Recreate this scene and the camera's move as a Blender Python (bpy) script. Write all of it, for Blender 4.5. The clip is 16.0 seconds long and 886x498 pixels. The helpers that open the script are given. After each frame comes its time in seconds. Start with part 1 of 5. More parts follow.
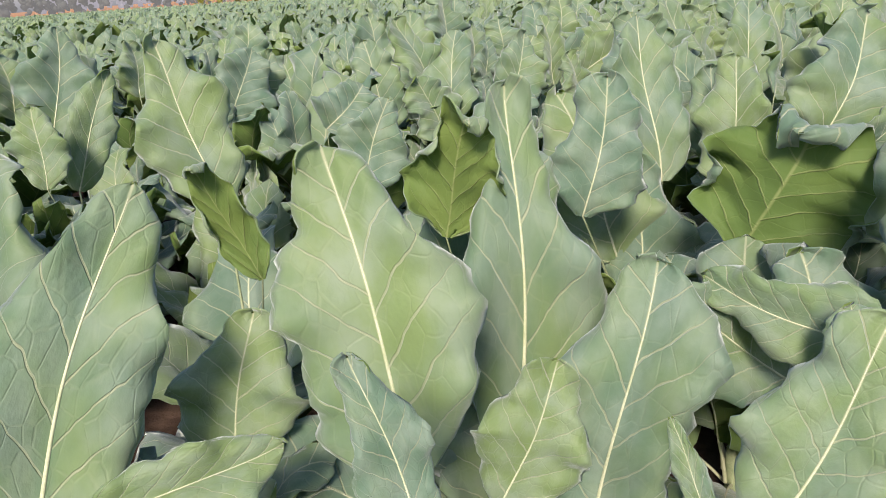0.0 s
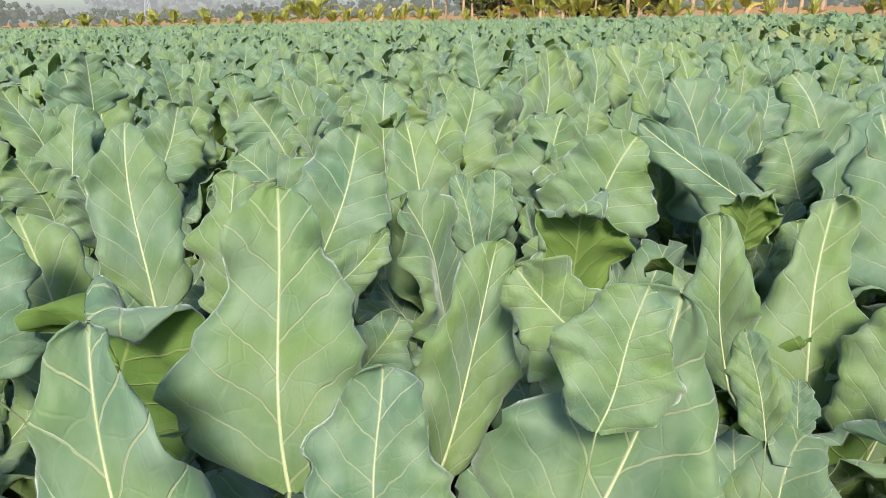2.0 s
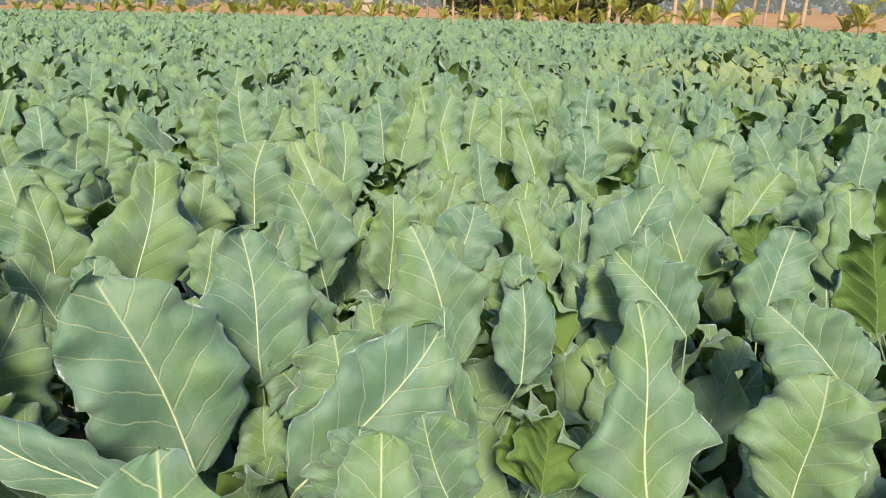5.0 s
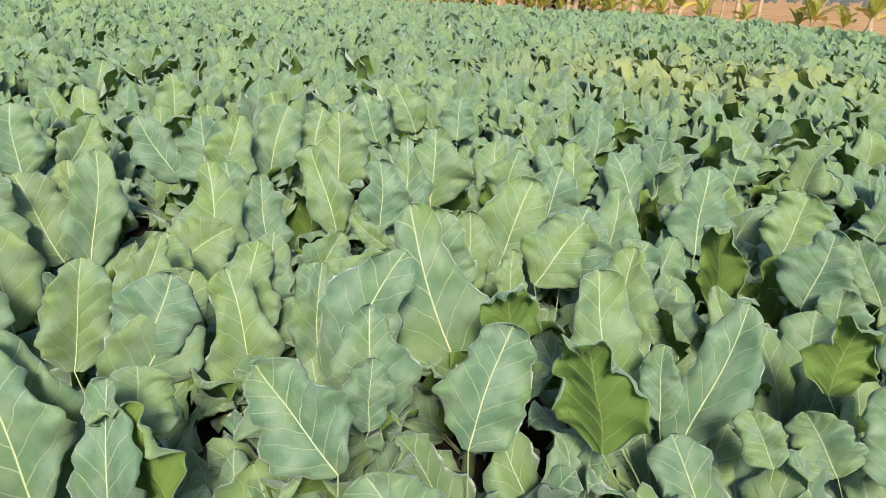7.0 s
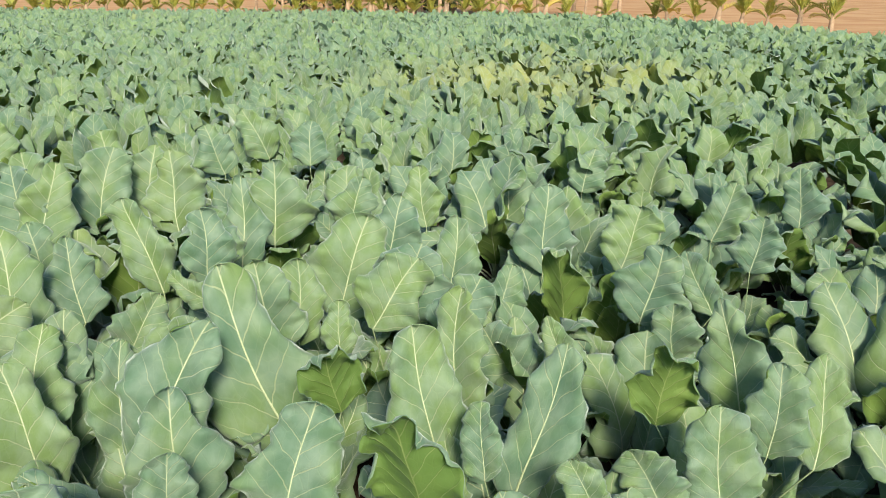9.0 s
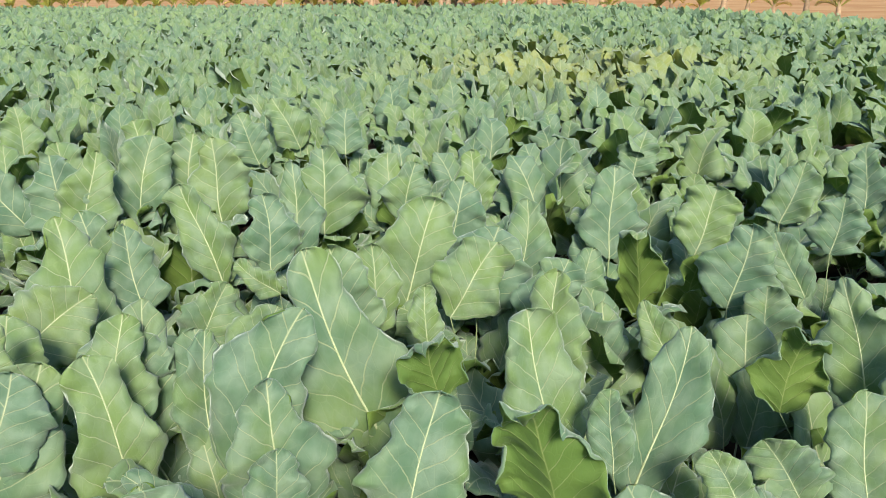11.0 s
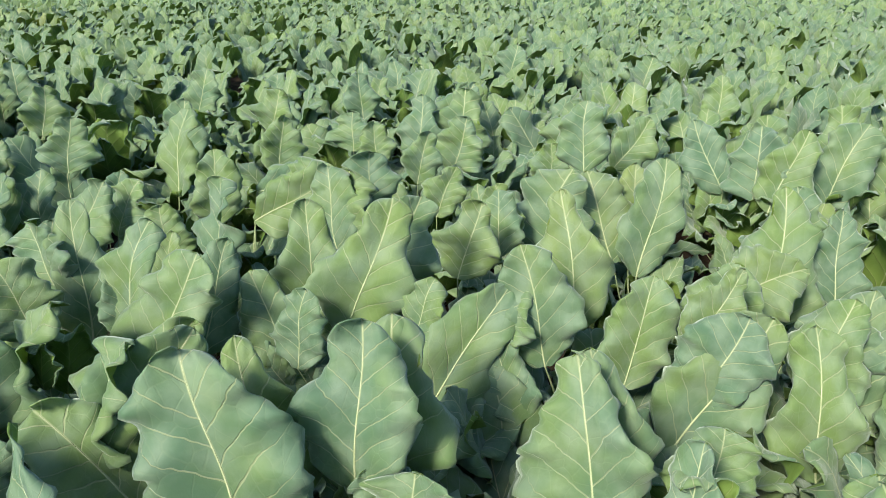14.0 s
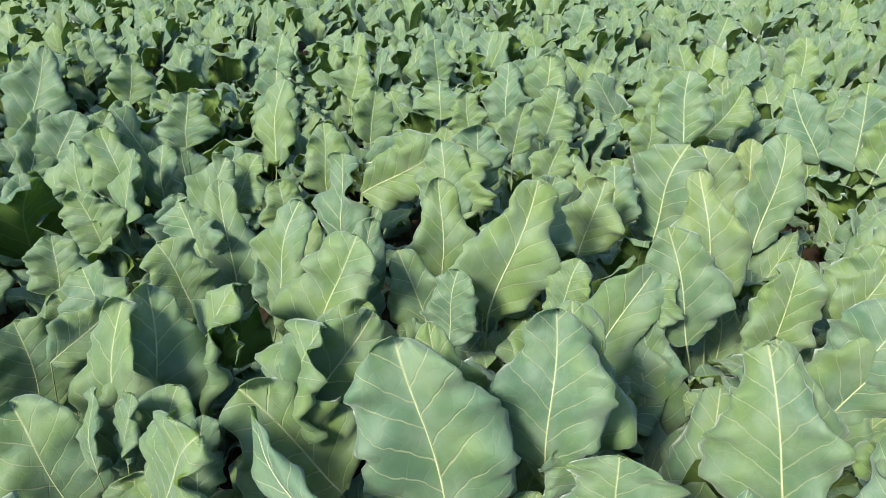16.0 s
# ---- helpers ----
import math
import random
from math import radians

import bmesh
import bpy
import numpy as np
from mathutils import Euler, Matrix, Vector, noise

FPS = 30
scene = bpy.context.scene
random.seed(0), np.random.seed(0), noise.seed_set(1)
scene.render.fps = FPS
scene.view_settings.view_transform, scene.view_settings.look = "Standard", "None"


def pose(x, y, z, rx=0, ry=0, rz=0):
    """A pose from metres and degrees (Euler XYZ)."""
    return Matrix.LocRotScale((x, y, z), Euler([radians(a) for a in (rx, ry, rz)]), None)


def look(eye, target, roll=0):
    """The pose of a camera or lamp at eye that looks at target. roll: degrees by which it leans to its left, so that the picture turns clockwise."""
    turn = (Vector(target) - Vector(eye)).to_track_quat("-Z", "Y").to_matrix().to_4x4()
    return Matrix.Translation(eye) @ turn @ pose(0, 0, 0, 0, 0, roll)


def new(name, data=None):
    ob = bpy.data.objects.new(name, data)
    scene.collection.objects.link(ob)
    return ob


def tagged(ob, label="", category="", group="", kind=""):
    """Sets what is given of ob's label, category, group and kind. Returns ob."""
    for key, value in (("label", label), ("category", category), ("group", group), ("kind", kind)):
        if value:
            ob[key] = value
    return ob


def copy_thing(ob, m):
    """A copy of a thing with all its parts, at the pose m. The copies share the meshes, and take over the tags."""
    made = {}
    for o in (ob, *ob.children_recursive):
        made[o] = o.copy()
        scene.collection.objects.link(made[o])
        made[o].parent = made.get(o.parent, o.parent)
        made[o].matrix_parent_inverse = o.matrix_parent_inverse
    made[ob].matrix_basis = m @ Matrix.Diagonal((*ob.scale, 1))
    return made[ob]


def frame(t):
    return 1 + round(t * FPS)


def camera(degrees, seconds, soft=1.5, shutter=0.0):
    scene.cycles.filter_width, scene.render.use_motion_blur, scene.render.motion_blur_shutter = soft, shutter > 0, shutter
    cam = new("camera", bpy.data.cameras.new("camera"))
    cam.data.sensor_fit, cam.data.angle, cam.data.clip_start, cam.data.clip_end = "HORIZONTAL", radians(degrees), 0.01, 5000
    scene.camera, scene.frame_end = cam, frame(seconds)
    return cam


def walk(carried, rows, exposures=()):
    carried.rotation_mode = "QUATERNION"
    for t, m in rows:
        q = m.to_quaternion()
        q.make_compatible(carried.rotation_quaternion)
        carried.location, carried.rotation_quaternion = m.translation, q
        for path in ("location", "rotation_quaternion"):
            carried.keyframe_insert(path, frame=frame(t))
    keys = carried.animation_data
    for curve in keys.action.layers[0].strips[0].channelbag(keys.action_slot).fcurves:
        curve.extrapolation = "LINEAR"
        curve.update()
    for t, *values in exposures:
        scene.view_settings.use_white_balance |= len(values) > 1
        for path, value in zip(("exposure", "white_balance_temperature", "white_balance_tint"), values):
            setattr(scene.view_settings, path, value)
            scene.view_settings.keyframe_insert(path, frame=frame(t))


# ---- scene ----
cam = camera(63.60, 16.0, 0.9)
PATH = [
    (0, (0.580, 0.384, 0.882), (0.178, 2.214, 0.182), -4.18),
    (0.5, (0.861, 0.425, 0.916), (0.484, 2.271, 0.247), -3.94),
    (1, (1.069, 0.459, 0.971), (0.766, 2.326, 0.321), -3.20),
    (1.5, (1.199, 0.582, 0.963), (1.013, 2.467, 0.322), -2.11),
    (2, (1.324, 0.766, 0.967), (1.257, 2.662, 0.335), -1.40),
    (2.5, (1.419, 0.850, 1.026), (1.421, 2.753, 0.412), -0.98),
    (3, (1.629, 0.962, 1.076), (1.619, 2.872, 0.483), -0.57),
    (3.5, (1.849, 1.060, 1.164), (1.818, 2.971, 0.575), -0.05),
    (4, (2.066, 1.192, 1.218), (2.029, 3.098, 0.616), 0.30),
    (4.5, (2.240, 1.354, 1.249), (2.204, 3.252, 0.619), 0.68),
    (5, (2.458, 1.464, 1.255), (2.413, 3.354, 0.603), 0.78),
    (5.2, (2.592, 1.521, 1.261), (2.532, 3.408, 0.600), 0.72),
    (7.3, (3.238, 1.962, 1.420), (3.308, 3.832, 0.715), 2.38),
    (7.5, (3.289, 1.999, 1.432), (3.380, 3.868, 0.725), 2.25),
    (8, (3.362, 2.036, 1.460), (3.512, 3.901, 0.755), 1.63),
    (8.5, (3.403, 2.034, 1.484), (3.633, 3.896, 0.791), 0.79),
    (8.7, (3.413, 2.035, 1.489), (3.683, 3.893, 0.800), 0.39),
    (10.8, (3.194, 2.167, 1.412), (3.617, 3.994, 0.719), -0.64),
    (11, (3.174, 2.178, 1.415), (3.495, 4.023, 0.714), -0.85),
    (11.5, (3.123, 2.189, 1.416), (3.174, 4.059, 0.708), -1.13),
    (12, (3.094, 2.182, 1.413), (2.862, 4.036, 0.699), -1.44),
    (12.5, (3.057, 2.166, 1.407), (2.550, 3.961, 0.685), -1.13),
    (13, (3.012, 2.137, 1.406), (2.253, 3.837, 0.678), -0.85),
    (13.5, (2.945, 2.087, 1.413), (1.967, 3.667, 0.674), -0.29),
    (14, (2.851, 2.021, 1.425), (1.711, 3.484, 0.679), 0.25),
    (14.5, (2.750, 1.953, 1.444), (1.514, 3.334, 0.691), 0.42),
    (15, (2.651, 1.874, 1.469), (1.388, 3.223, 0.705), 0.48),
    (15.5, (2.632, 1.863, 1.514), (1.401, 3.237, 0.743), -0.07),
    (16, (2.618, 1.808, 1.509), (1.445, 3.180, 0.649), -0.57),
]
walk(cam, [(t, look(e, g, r)) for t, e, g, r in PATH], [(0, 0.56, 6300, 32), (0.3, 0.51, 5800, 34), (0.6, 0.51, 5400, 32), (1.0, 0.56, 5700, 20), (1.5, 0.58, 6300, 11), (5, 0.57, 6450, 10), (8, 0.65, 6500, 9), (12, 0.60, 6400, 8), (14, 0.66, 6400, 7), (16, 0.71, 6300, 7)])

# ---------------------------------------------------------------- light
world = bpy.data.worlds.new("sky")
scene.world = world
world.use_nodes = True
wn, wl = world.node_tree.nodes, world.node_tree.links
sky = wn.new("ShaderNodeTexSky")
sky.sky_type = "NISHITA"
sky.sun_disc = False
sky.sun_elevation = radians(39)
sky.sun_rotation = radians(178)
sky.dust_density = 1.6
sky.air_density = 1.0
sky.ozone_density = 3.0
wn["Background"].inputs["Strength"].default_value = 0.125
wl.new(sky.outputs[0], wn["Background"].inputs["Color"])

sun = new("sun", bpy.data.lights.new("sun", "SUN"))
sun.data.energy = 4.2
sun.data.angle = radians(12)
sun.data.color = (1.0, 0.89, 0.72)
sun.matrix_world = look((0.6, -9.5, 7.7), (0, 0, 0))


# ---------------------------------------------------------------- materials
def nodes_of(name):
    m = bpy.data.materials.new(name)
    m.use_nodes = True
    t = m.node_tree
    return m, t, t.nodes["Principled BSDF"]


def node(t, kind, **inputs):
    n = t.nodes.new("ShaderNode" + kind)
    for k, v in inputs.items():
        n.inputs[k.replace("_", " ")].default_value = v
    return n


def calc(t, op, a, b=None, c=None):
    n = t.nodes.new("ShaderNodeMath")
    n.operation = op
    for i, v in enumerate((a, b, c)):
        if v is None:
            continue
        if isinstance(v, (int, float)):
            n.inputs[i].default_value = v
        else:
            t.links.new(v, n.inputs[i])
    return n.outputs[0]


def blend(t, fac, a, b, kind="MIX"):
    n = t.nodes.new("ShaderNodeMix")
    n.data_type, n.blend_type = "RGBA", kind
    for sock, v in ((n.inputs[0], fac), (n.inputs[6], a), (n.inputs[7], b)):
        if isinstance(v, (int, float)):
            sock.default_value = v
        elif isinstance(v, tuple):
            sock.default_value = (*v, 1)
        else:
            t.links.new(v, sock)
    return n.outputs[2]


def ramp(t, fac, lo, hi):
    n = t.nodes.new("ShaderNodeMapRange")
    n.interpolation_type = "SMOOTHSTEP"
    t.links.new(fac, n.inputs[0])
    n.inputs[1].default_value, n.inputs[2].default_value = lo, hi
    return n.outputs[0]


def leaf_material(name, blue, green, vein, rough, spec, under=False, island=False, through_light=0.40):
    m, t, bsdf = nodes_of(name)
    uv = t.nodes.new("ShaderNodeUVMap")
    sep = t.nodes.new("ShaderNodeSeparateXYZ")
    t.links.new(uv.outputs[0], sep.inputs[0])
    side = calc(t, "SUBTRACT", sep.outputs[0], 0.5)
    x = calc(t, "MULTIPLY", calc(t, "ABSOLUTE", side), 2.0)
    s = sep.outputs[1]
    if island:
        rnd = t.nodes.new("ShaderNodeNewGeometry").outputs["Random Per Island"]
    else:
        rnd = t.nodes.new("ShaderNodeObjectInfo").outputs["Random"]
    shift = t.nodes.new("ShaderNodeVectorMath")
    shift.operation = "ADD"
    comb = t.nodes.new("ShaderNodeCombineXYZ")
    t.links.new(calc(t, "MULTIPLY", rnd, 37.0), comb.inputs[0])
    t.links.new(calc(t, "MULTIPLY", rnd, 91.0), comb.inputs[1])
    t.links.new(uv.outputs[0], shift.inputs[0])
    t.links.new(comb.outputs[0], shift.inputs[1])
    p = shift.outputs[0]
    # side veins run up and out from the midrib, alternating
    wob = node(t, "TexNoise", Scale=3.2, Detail=3.0)
    t.links.new(p, wob.inputs["Vector"])
    q = calc(t, "SUBTRACT", s, calc(t, "MULTIPLY", calc(t, "POWER", x, 0.85), 0.34))
    q = calc(t, "ADD", q, calc(t, "MULTIPLY", calc(t, "SUBTRACT", wob.outputs[0], 0.5), 0.13))
    q = calc(t, "ADD", q, calc(t, "MULTIPLY", calc(t, "GREATER_THAN", side, 0.0), 0.07))
    fr = calc(t, "ABSOLUTE", calc(t, "SUBTRACT", calc(t, "FRACT", calc(t, "MULTIPLY", q, 6.5)), 0.5))
    wide = calc(t, "SUBTRACT", 0.050, calc(t, "MULTIPLY", x, 0.040))
    lat = calc(t, "SUBTRACT", 1.0, ramp(t, calc(t, "DIVIDE", fr, wide), 0.45, 1.0))
    lat = calc(t, "MULTIPLY", lat, calc(t, "SUBTRACT", 1.0, ramp(t, x, 0.45, 1.0)))
    vor = t.nodes.new("ShaderNodeTexVoronoi")
    vor.feature = "DISTANCE_TO_EDGE"
    vor.inputs["Scale"].default_value = 9.0
    warp = t.nodes.new("ShaderNodeVectorMath")
    warp.operation = "MULTIPLY_ADD"
    t.links.new(wob.outputs["Color"], warp.inputs[0])
    warp.inputs[1].default_value = (0.08, 0.08, 0)
    t.links.new(p, warp.inputs[2])
    t.links.new(warp.outputs[0], vor.inputs["Vector"])
    net = calc(t, "SUBTRACT", 1.0, ramp(t, vor.outputs["Distance"], 0.005, 0.05))
    mid = calc(t, "SUBTRACT", 1.0, ramp(t, x, 0.004, 0.022))
    # tone: large mottling, fine speckle, per-leaf shift, yellowing by place
    big = node(t, "TexNoise", Scale=2.2, Detail=3.0)
    t.links.new(p, big.inputs["Vector"])
    fine = node(t, "TexNoise", Scale=60.0, Detail=3.0)
    t.links.new(p, fine.inputs["Vector"])
    tone = ramp(t, calc(t, "ADD", big.outputs[0], calc(t, "MULTIPLY", calc(t, "SUBTRACT", rnd, 0.5), 0.40)), 0.26, 0.74)
    col = blend(t, tone, blue, green)
    edge = ramp(t, calc(t, "ADD", x, calc(t, "MULTIPLY", big.outputs[0], 0.5)), 1.0, 1.35)
    col = blend(t, calc(t, "MULTIPLY", edge, 0.35), col, green)
    geo = t.nodes.new("ShaderNodeNewGeometry")
    place = node(t, "TexNoise", Scale=0.22, Detail=2.0)
    t.links.new(geo.outputs["Position"], place.inputs["Vector"])
    yel = calc(t, "MULTIPLY", ramp(t, place.outputs[0], 0.56, 0.72), ramp(t, calc(t, "FRACT", calc(t, "MULTIPLY", rnd, 7.3)), 0.25, 0.9))
    dist = t.nodes.new("ShaderNodeVectorMath")
    dist.operation = "DISTANCE"
    t.links.new(geo.outputs["Position"], dist.inputs[0])
    dist.inputs[1].default_value = (6.0, 10.3, 0.6)
    patch = calc(t, "SUBTRACT", 1.0, ramp(t, dist.outputs["Value"], 0.6, 3.0))
    yel = calc(t, "MAXIMUM", yel, calc(t, "MULTIPLY", patch, calc(t, "ADD", 0.5, calc(t, "MULTIPLY", rnd, 1.3))))
    col = blend(t, calc(t, "MULTIPLY", yel, 0.40), col, (0.46, 0.45, 0.11))
    col = blend(t, calc(t, "MULTIPLY", calc(t, "SUBTRACT", fine.outputs[0], 0.35), 0.28), col, (0.12, 0.2, 0.1))
    if not under:
        # pale wax bloom, rubbed off in patches
        bloom = node(t, "TexNoise", Scale=4.5, Detail=5.0)
        t.links.new(p, bloom.inputs["Vector"])
        wax = calc(t, "MULTIPLY", ramp(t, bloom.outputs[0], 0.34, 0.72), 0.46)
        col = blend(t, wax, col, (0.36, 0.47, 0.355))
    col = blend(t, calc(t, "MULTIPLY", net, 0.07), col, vein)
    col = blend(t, calc(t, "MULTIPLY", lat, 0.70), col, vein)
    col = blend(t, calc(t, "MULTIPLY", mid, 0.8), col, vein)
    t.links.new(col, bsdf.inputs["Base Color"])
    bsdf.inputs["Roughness"].default_value = rough
    bsdf.inputs["Specular IOR Level"].default_value = spec
    # the waxy bloom of the blade scatters light at grazing angles
    bsdf.inputs["Sheen Weight"].default_value = 0.1 if under else 0.6
    bsdf.inputs["Sheen Roughness"].default_value = 0.45
    bsdf.inputs["Sheen Tint"].default_value = (0.85, 1.0, 0.9, 1)
    # relief: blade puckers between the veins
    h = calc(t, "ADD", calc(t, "MULTIPLY", lat, -0.3 if not under else 0.8), calc(t, "MULTIPLY", net, -0.06))
    h = calc(t, "ADD", h, calc(t, "MULTIPLY", big.outputs[0], 1.2))
    h = calc(t, "ADD", h, calc(t, "MULTIPLY", fine.outputs[0], 0.10))
    # the blade is quilted between its side veins
    quilt = node(t, "TexNoise", Scale=8.0, Detail=2.0)
    t.links.new(p, quilt.inputs["Vector"])
    h = calc(t, "ADD", h, calc(t, "MULTIPLY", quilt.outputs[0], 0.25))
    swell = calc(t, "MULTIPLY", calc(t, "MINIMUM", fr, 0.3), calc(t, "SUBTRACT", 1.0, ramp(t, x, 0.5, 1.0)))
    h = calc(t, "ADD", h, calc(t, "MULTIPLY", swell, -0.6 if under else 0.35))
    bump = node(t, "Bump", Strength=0.75, Distance=0.008)
    t.links.new(h, bump.inputs["Height"])
    t.links.new(bump.outputs[0], bsdf.inputs["Normal"])
    tr = t.nodes.new("ShaderNodeBsdfTranslucent")
    t.links.new(blend(t, 0.35, col, (0.30, 0.42, 0.06)), tr.inputs[0])
    mix = t.nodes.new("ShaderNodeMixShader")
    mix.inputs[0].default_value = through_light
    t.links.new(bsdf.outputs[0], mix.inputs[1])
    t.links.new(tr.outputs[0], mix.inputs[2])
    t.links.new(mix.outputs[0], t.nodes["Material Output"].inputs[0])
    return m


VEIN = (0.47, 0.54, 0.31)
BLUE, GREEN = (0.128, 0.243, 0.148), (0.212, 0.330, 0.110)
TOP = leaf_material("leaf_upper", BLUE, GREEN, VEIN, 0.55, 0.32)
UNDER = leaf_material("leaf_lower", (0.125, 0.225, 0.05), (0.175, 0.275, 0.06), (0.32, 0.40, 0.14), 0.65, 0.25, under=True)
TOP_FAR = leaf_material("leaf_upper_field", BLUE, GREEN, VEIN, 0.55, 0.32, island=True)
UNDER_FAR = leaf_material("leaf_lower_field", (0.125, 0.225, 0.05), (0.175, 0.275, 0.06), (0.32, 0.40, 0.14), 0.65, 0.25, under=True, island=True)


def plain(name, a, b, scale, rough=0.8, bump=0.4, dist=0.02, detail=5.0, fine=9.0, spec=0.3):
    """Two tones mixed by noise at two scales, with relief."""
    m, t, bsdf = nodes_of(name)
    tc = t.nodes.new("ShaderNodeTexCoord")
    n1 = node(t, "TexNoise", Scale=scale, Detail=detail)
    n2 = node(t, "TexNoise", Scale=scale * fine, Detail=detail)
    t.links.new(tc.outputs["Object"], n1.inputs["Vector"])
    t.links.new(tc.outputs["Object"], n2.inputs["Vector"])
    v = calc(t, "ADD", calc(t, "MULTIPLY", n1.outputs[0], 0.6), calc(t, "MULTIPLY", n2.outputs[0], 0.4))
    t.links.new(blend(t, ramp(t, v, 0.36, 0.64), a, b), bsdf.inputs["Base Color"])
    bsdf.inputs["Roughness"].default_value = rough
    bsdf.inputs["Specular IOR Level"].default_value = spec
    bu = node(t, "Bump", Strength=bump, Distance=dist)
    t.links.new(v, bu.inputs["Height"])
    t.links.new(bu.outputs[0], bsdf.inputs["Normal"])
    return m


RIB = plain("leaf_rib", (0.40, 0.47, 0.25), (0.52, 0.57, 0.35), 40, 0.45, 0.2, 0.001)
STEM = plain("stem_green", (0.20, 0.27, 0.13), (0.30, 0.36, 0.19), 30, 0.55, 0.3, 0.002)
BARK = plain("eucalyptus_bark", (0.30, 0.21, 0.13), (0.46, 0.34, 0.22), 2.5, 0.85, 0.5, 0.02)
FROND = plain("palm_frond_green", (0.16, 0.19, 0.03), (0.33, 0.32, 0.055), 4.0, 0.5, 0.2, 0.01)
FROND_DRY = plain("palm_frond_yellow", (0.42, 0.33, 0.06), (0.55, 0.42, 0.12), 4.0, 0.6, 0.2, 0.01)
TREE_LEAF = plain("tree_leaf", (0.04, 0.056, 0.02), (0.09, 0.105, 0.038), 1.2, 0.6, 0.3, 0.02)


# ---------------------------------------------------------------- mesh tools
def mesh_of(name, verts, faces, uvs=None, mats=(), index=None, smooth=True):
    me = bpy.data.meshes.new(name)
    verts = np.asarray(verts, dtype=np.float32)
    if isinstance(faces, np.ndarray):
        n, k = faces.shape
        me.vertices.add(len(verts))
        me.vertices.foreach_set("co", verts.ravel())
        me.loops.add(n * k)
        me.loops.foreach_set("vertex_index", faces.ravel().astype(np.int32))
        me.polygons.add(n)
        me.polygons.foreach_set("loop_start", np.arange(0, n * k, k, dtype=np.int32))
        me.update(calc_edges=True)
        flat = faces.ravel()
    else:
        me.from_pydata(verts.tolist(), [], faces)
        flat = np.array([i for f in faces for i in f])
    if uvs is not None:
        layer = me.uv_layers.new(name="UVMap")
        layer.data.foreach_set("uv", np.asarray(uvs, dtype=np.float32)[flat].ravel())
    for m in mats:
        me.materials.append(m)
    if index is not None:
        me.polygons.foreach_set("material_index", np.asarray(index, dtype=np.int32))
    if smooth:
        me.polygons.foreach_set("use_smooth", np.ones(len(me.polygons), dtype=bool))
    me.update()
    return me


def tube(path, radii, sides=7):
    """Verts and quads of a tapered tube along a path of points."""
    path = np.asarray(path, dtype=float)
    tang = np.gradient(path, axis=0)
    tang /= np.linalg.norm(tang, axis=1)[:, None] + 1e-9
    ref = np.array([1.0, 0.0, 0.0]) if abs(tang[0][0]) < 0.8 else np.array([0.0, 1.0, 0.0])
    a = np.cross(tang, ref)
    a /= np.linalg.norm(a, axis=1)[:, None]
    b = np.cross(tang, a)
    ang = np.arange(sides) * 2 * math.pi / sides
    ring = a[:, None, :] * np.cos(ang)[None, :, None] + b[:, None, :] * np.sin(ang)[None, :, None]
    v = path[:, None, :] + ring * np.asarray(radii)[:, None, None]
    n = len(path)
    q = [(i * sides + j, i * sides + (j + 1) % sides, (i + 1) * sides + (j + 1) % sides, (i + 1) * sides + j)
         for i in range(n - 1) for j in range(sides)]
    return v.reshape(-1, 3), q


def joined(pieces):
    """Several (verts, faces) as one."""
    vs, fs, k = [], [], 0
    for v, f in pieces:
        vs.append(np.asarray(v, dtype=float))
        fs += [tuple(i + k for i in face) for face in f]
        k += len(v)
    return np.vstack(vs), fs


# ---------------------------------------------------------------- the crop: one leaf
def half_width(s, rng, shoulder):
    """Half width of a blade along its length, from 0 to about 1: round tip, a waist below it where shouldered, widest near the middle."""
    at = np.array([0, 0.06, 0.16, 0.30, 0.44, 0.56, 0.67, 0.76, 0.85, 0.93, 1.0])
    oval = np.array([0.16, 0.42, 0.74, 0.93, 1.0, 1.0, 0.97, 0.91, 0.83, 0.73, 0.62])
    lobe = np.array([0.16, 0.50, 0.90, 1.08, 1.08, 0.93, 0.69, 0.54, 0.48, 0.44, 0.40])
    w = oval * (1 - shoulder) + lobe * shoulder + rng.uniform(-0.085, 0.085, len(at))
    f = np.linspace(0, 1, 201)
    c = np.interp(f, at, w)
    k = np.hanning(17)
    c = np.convolve(np.pad(c, 8, mode="edge"), k / k.sum(), mode="valid")
    r = np.interp(s, f, c)
    tip = np.clip((s - 0.80) / 0.20, 0, 1)
    return r * np.sqrt(np.clip(1 - tip ** 2.6, 0, 1)) + 0.004


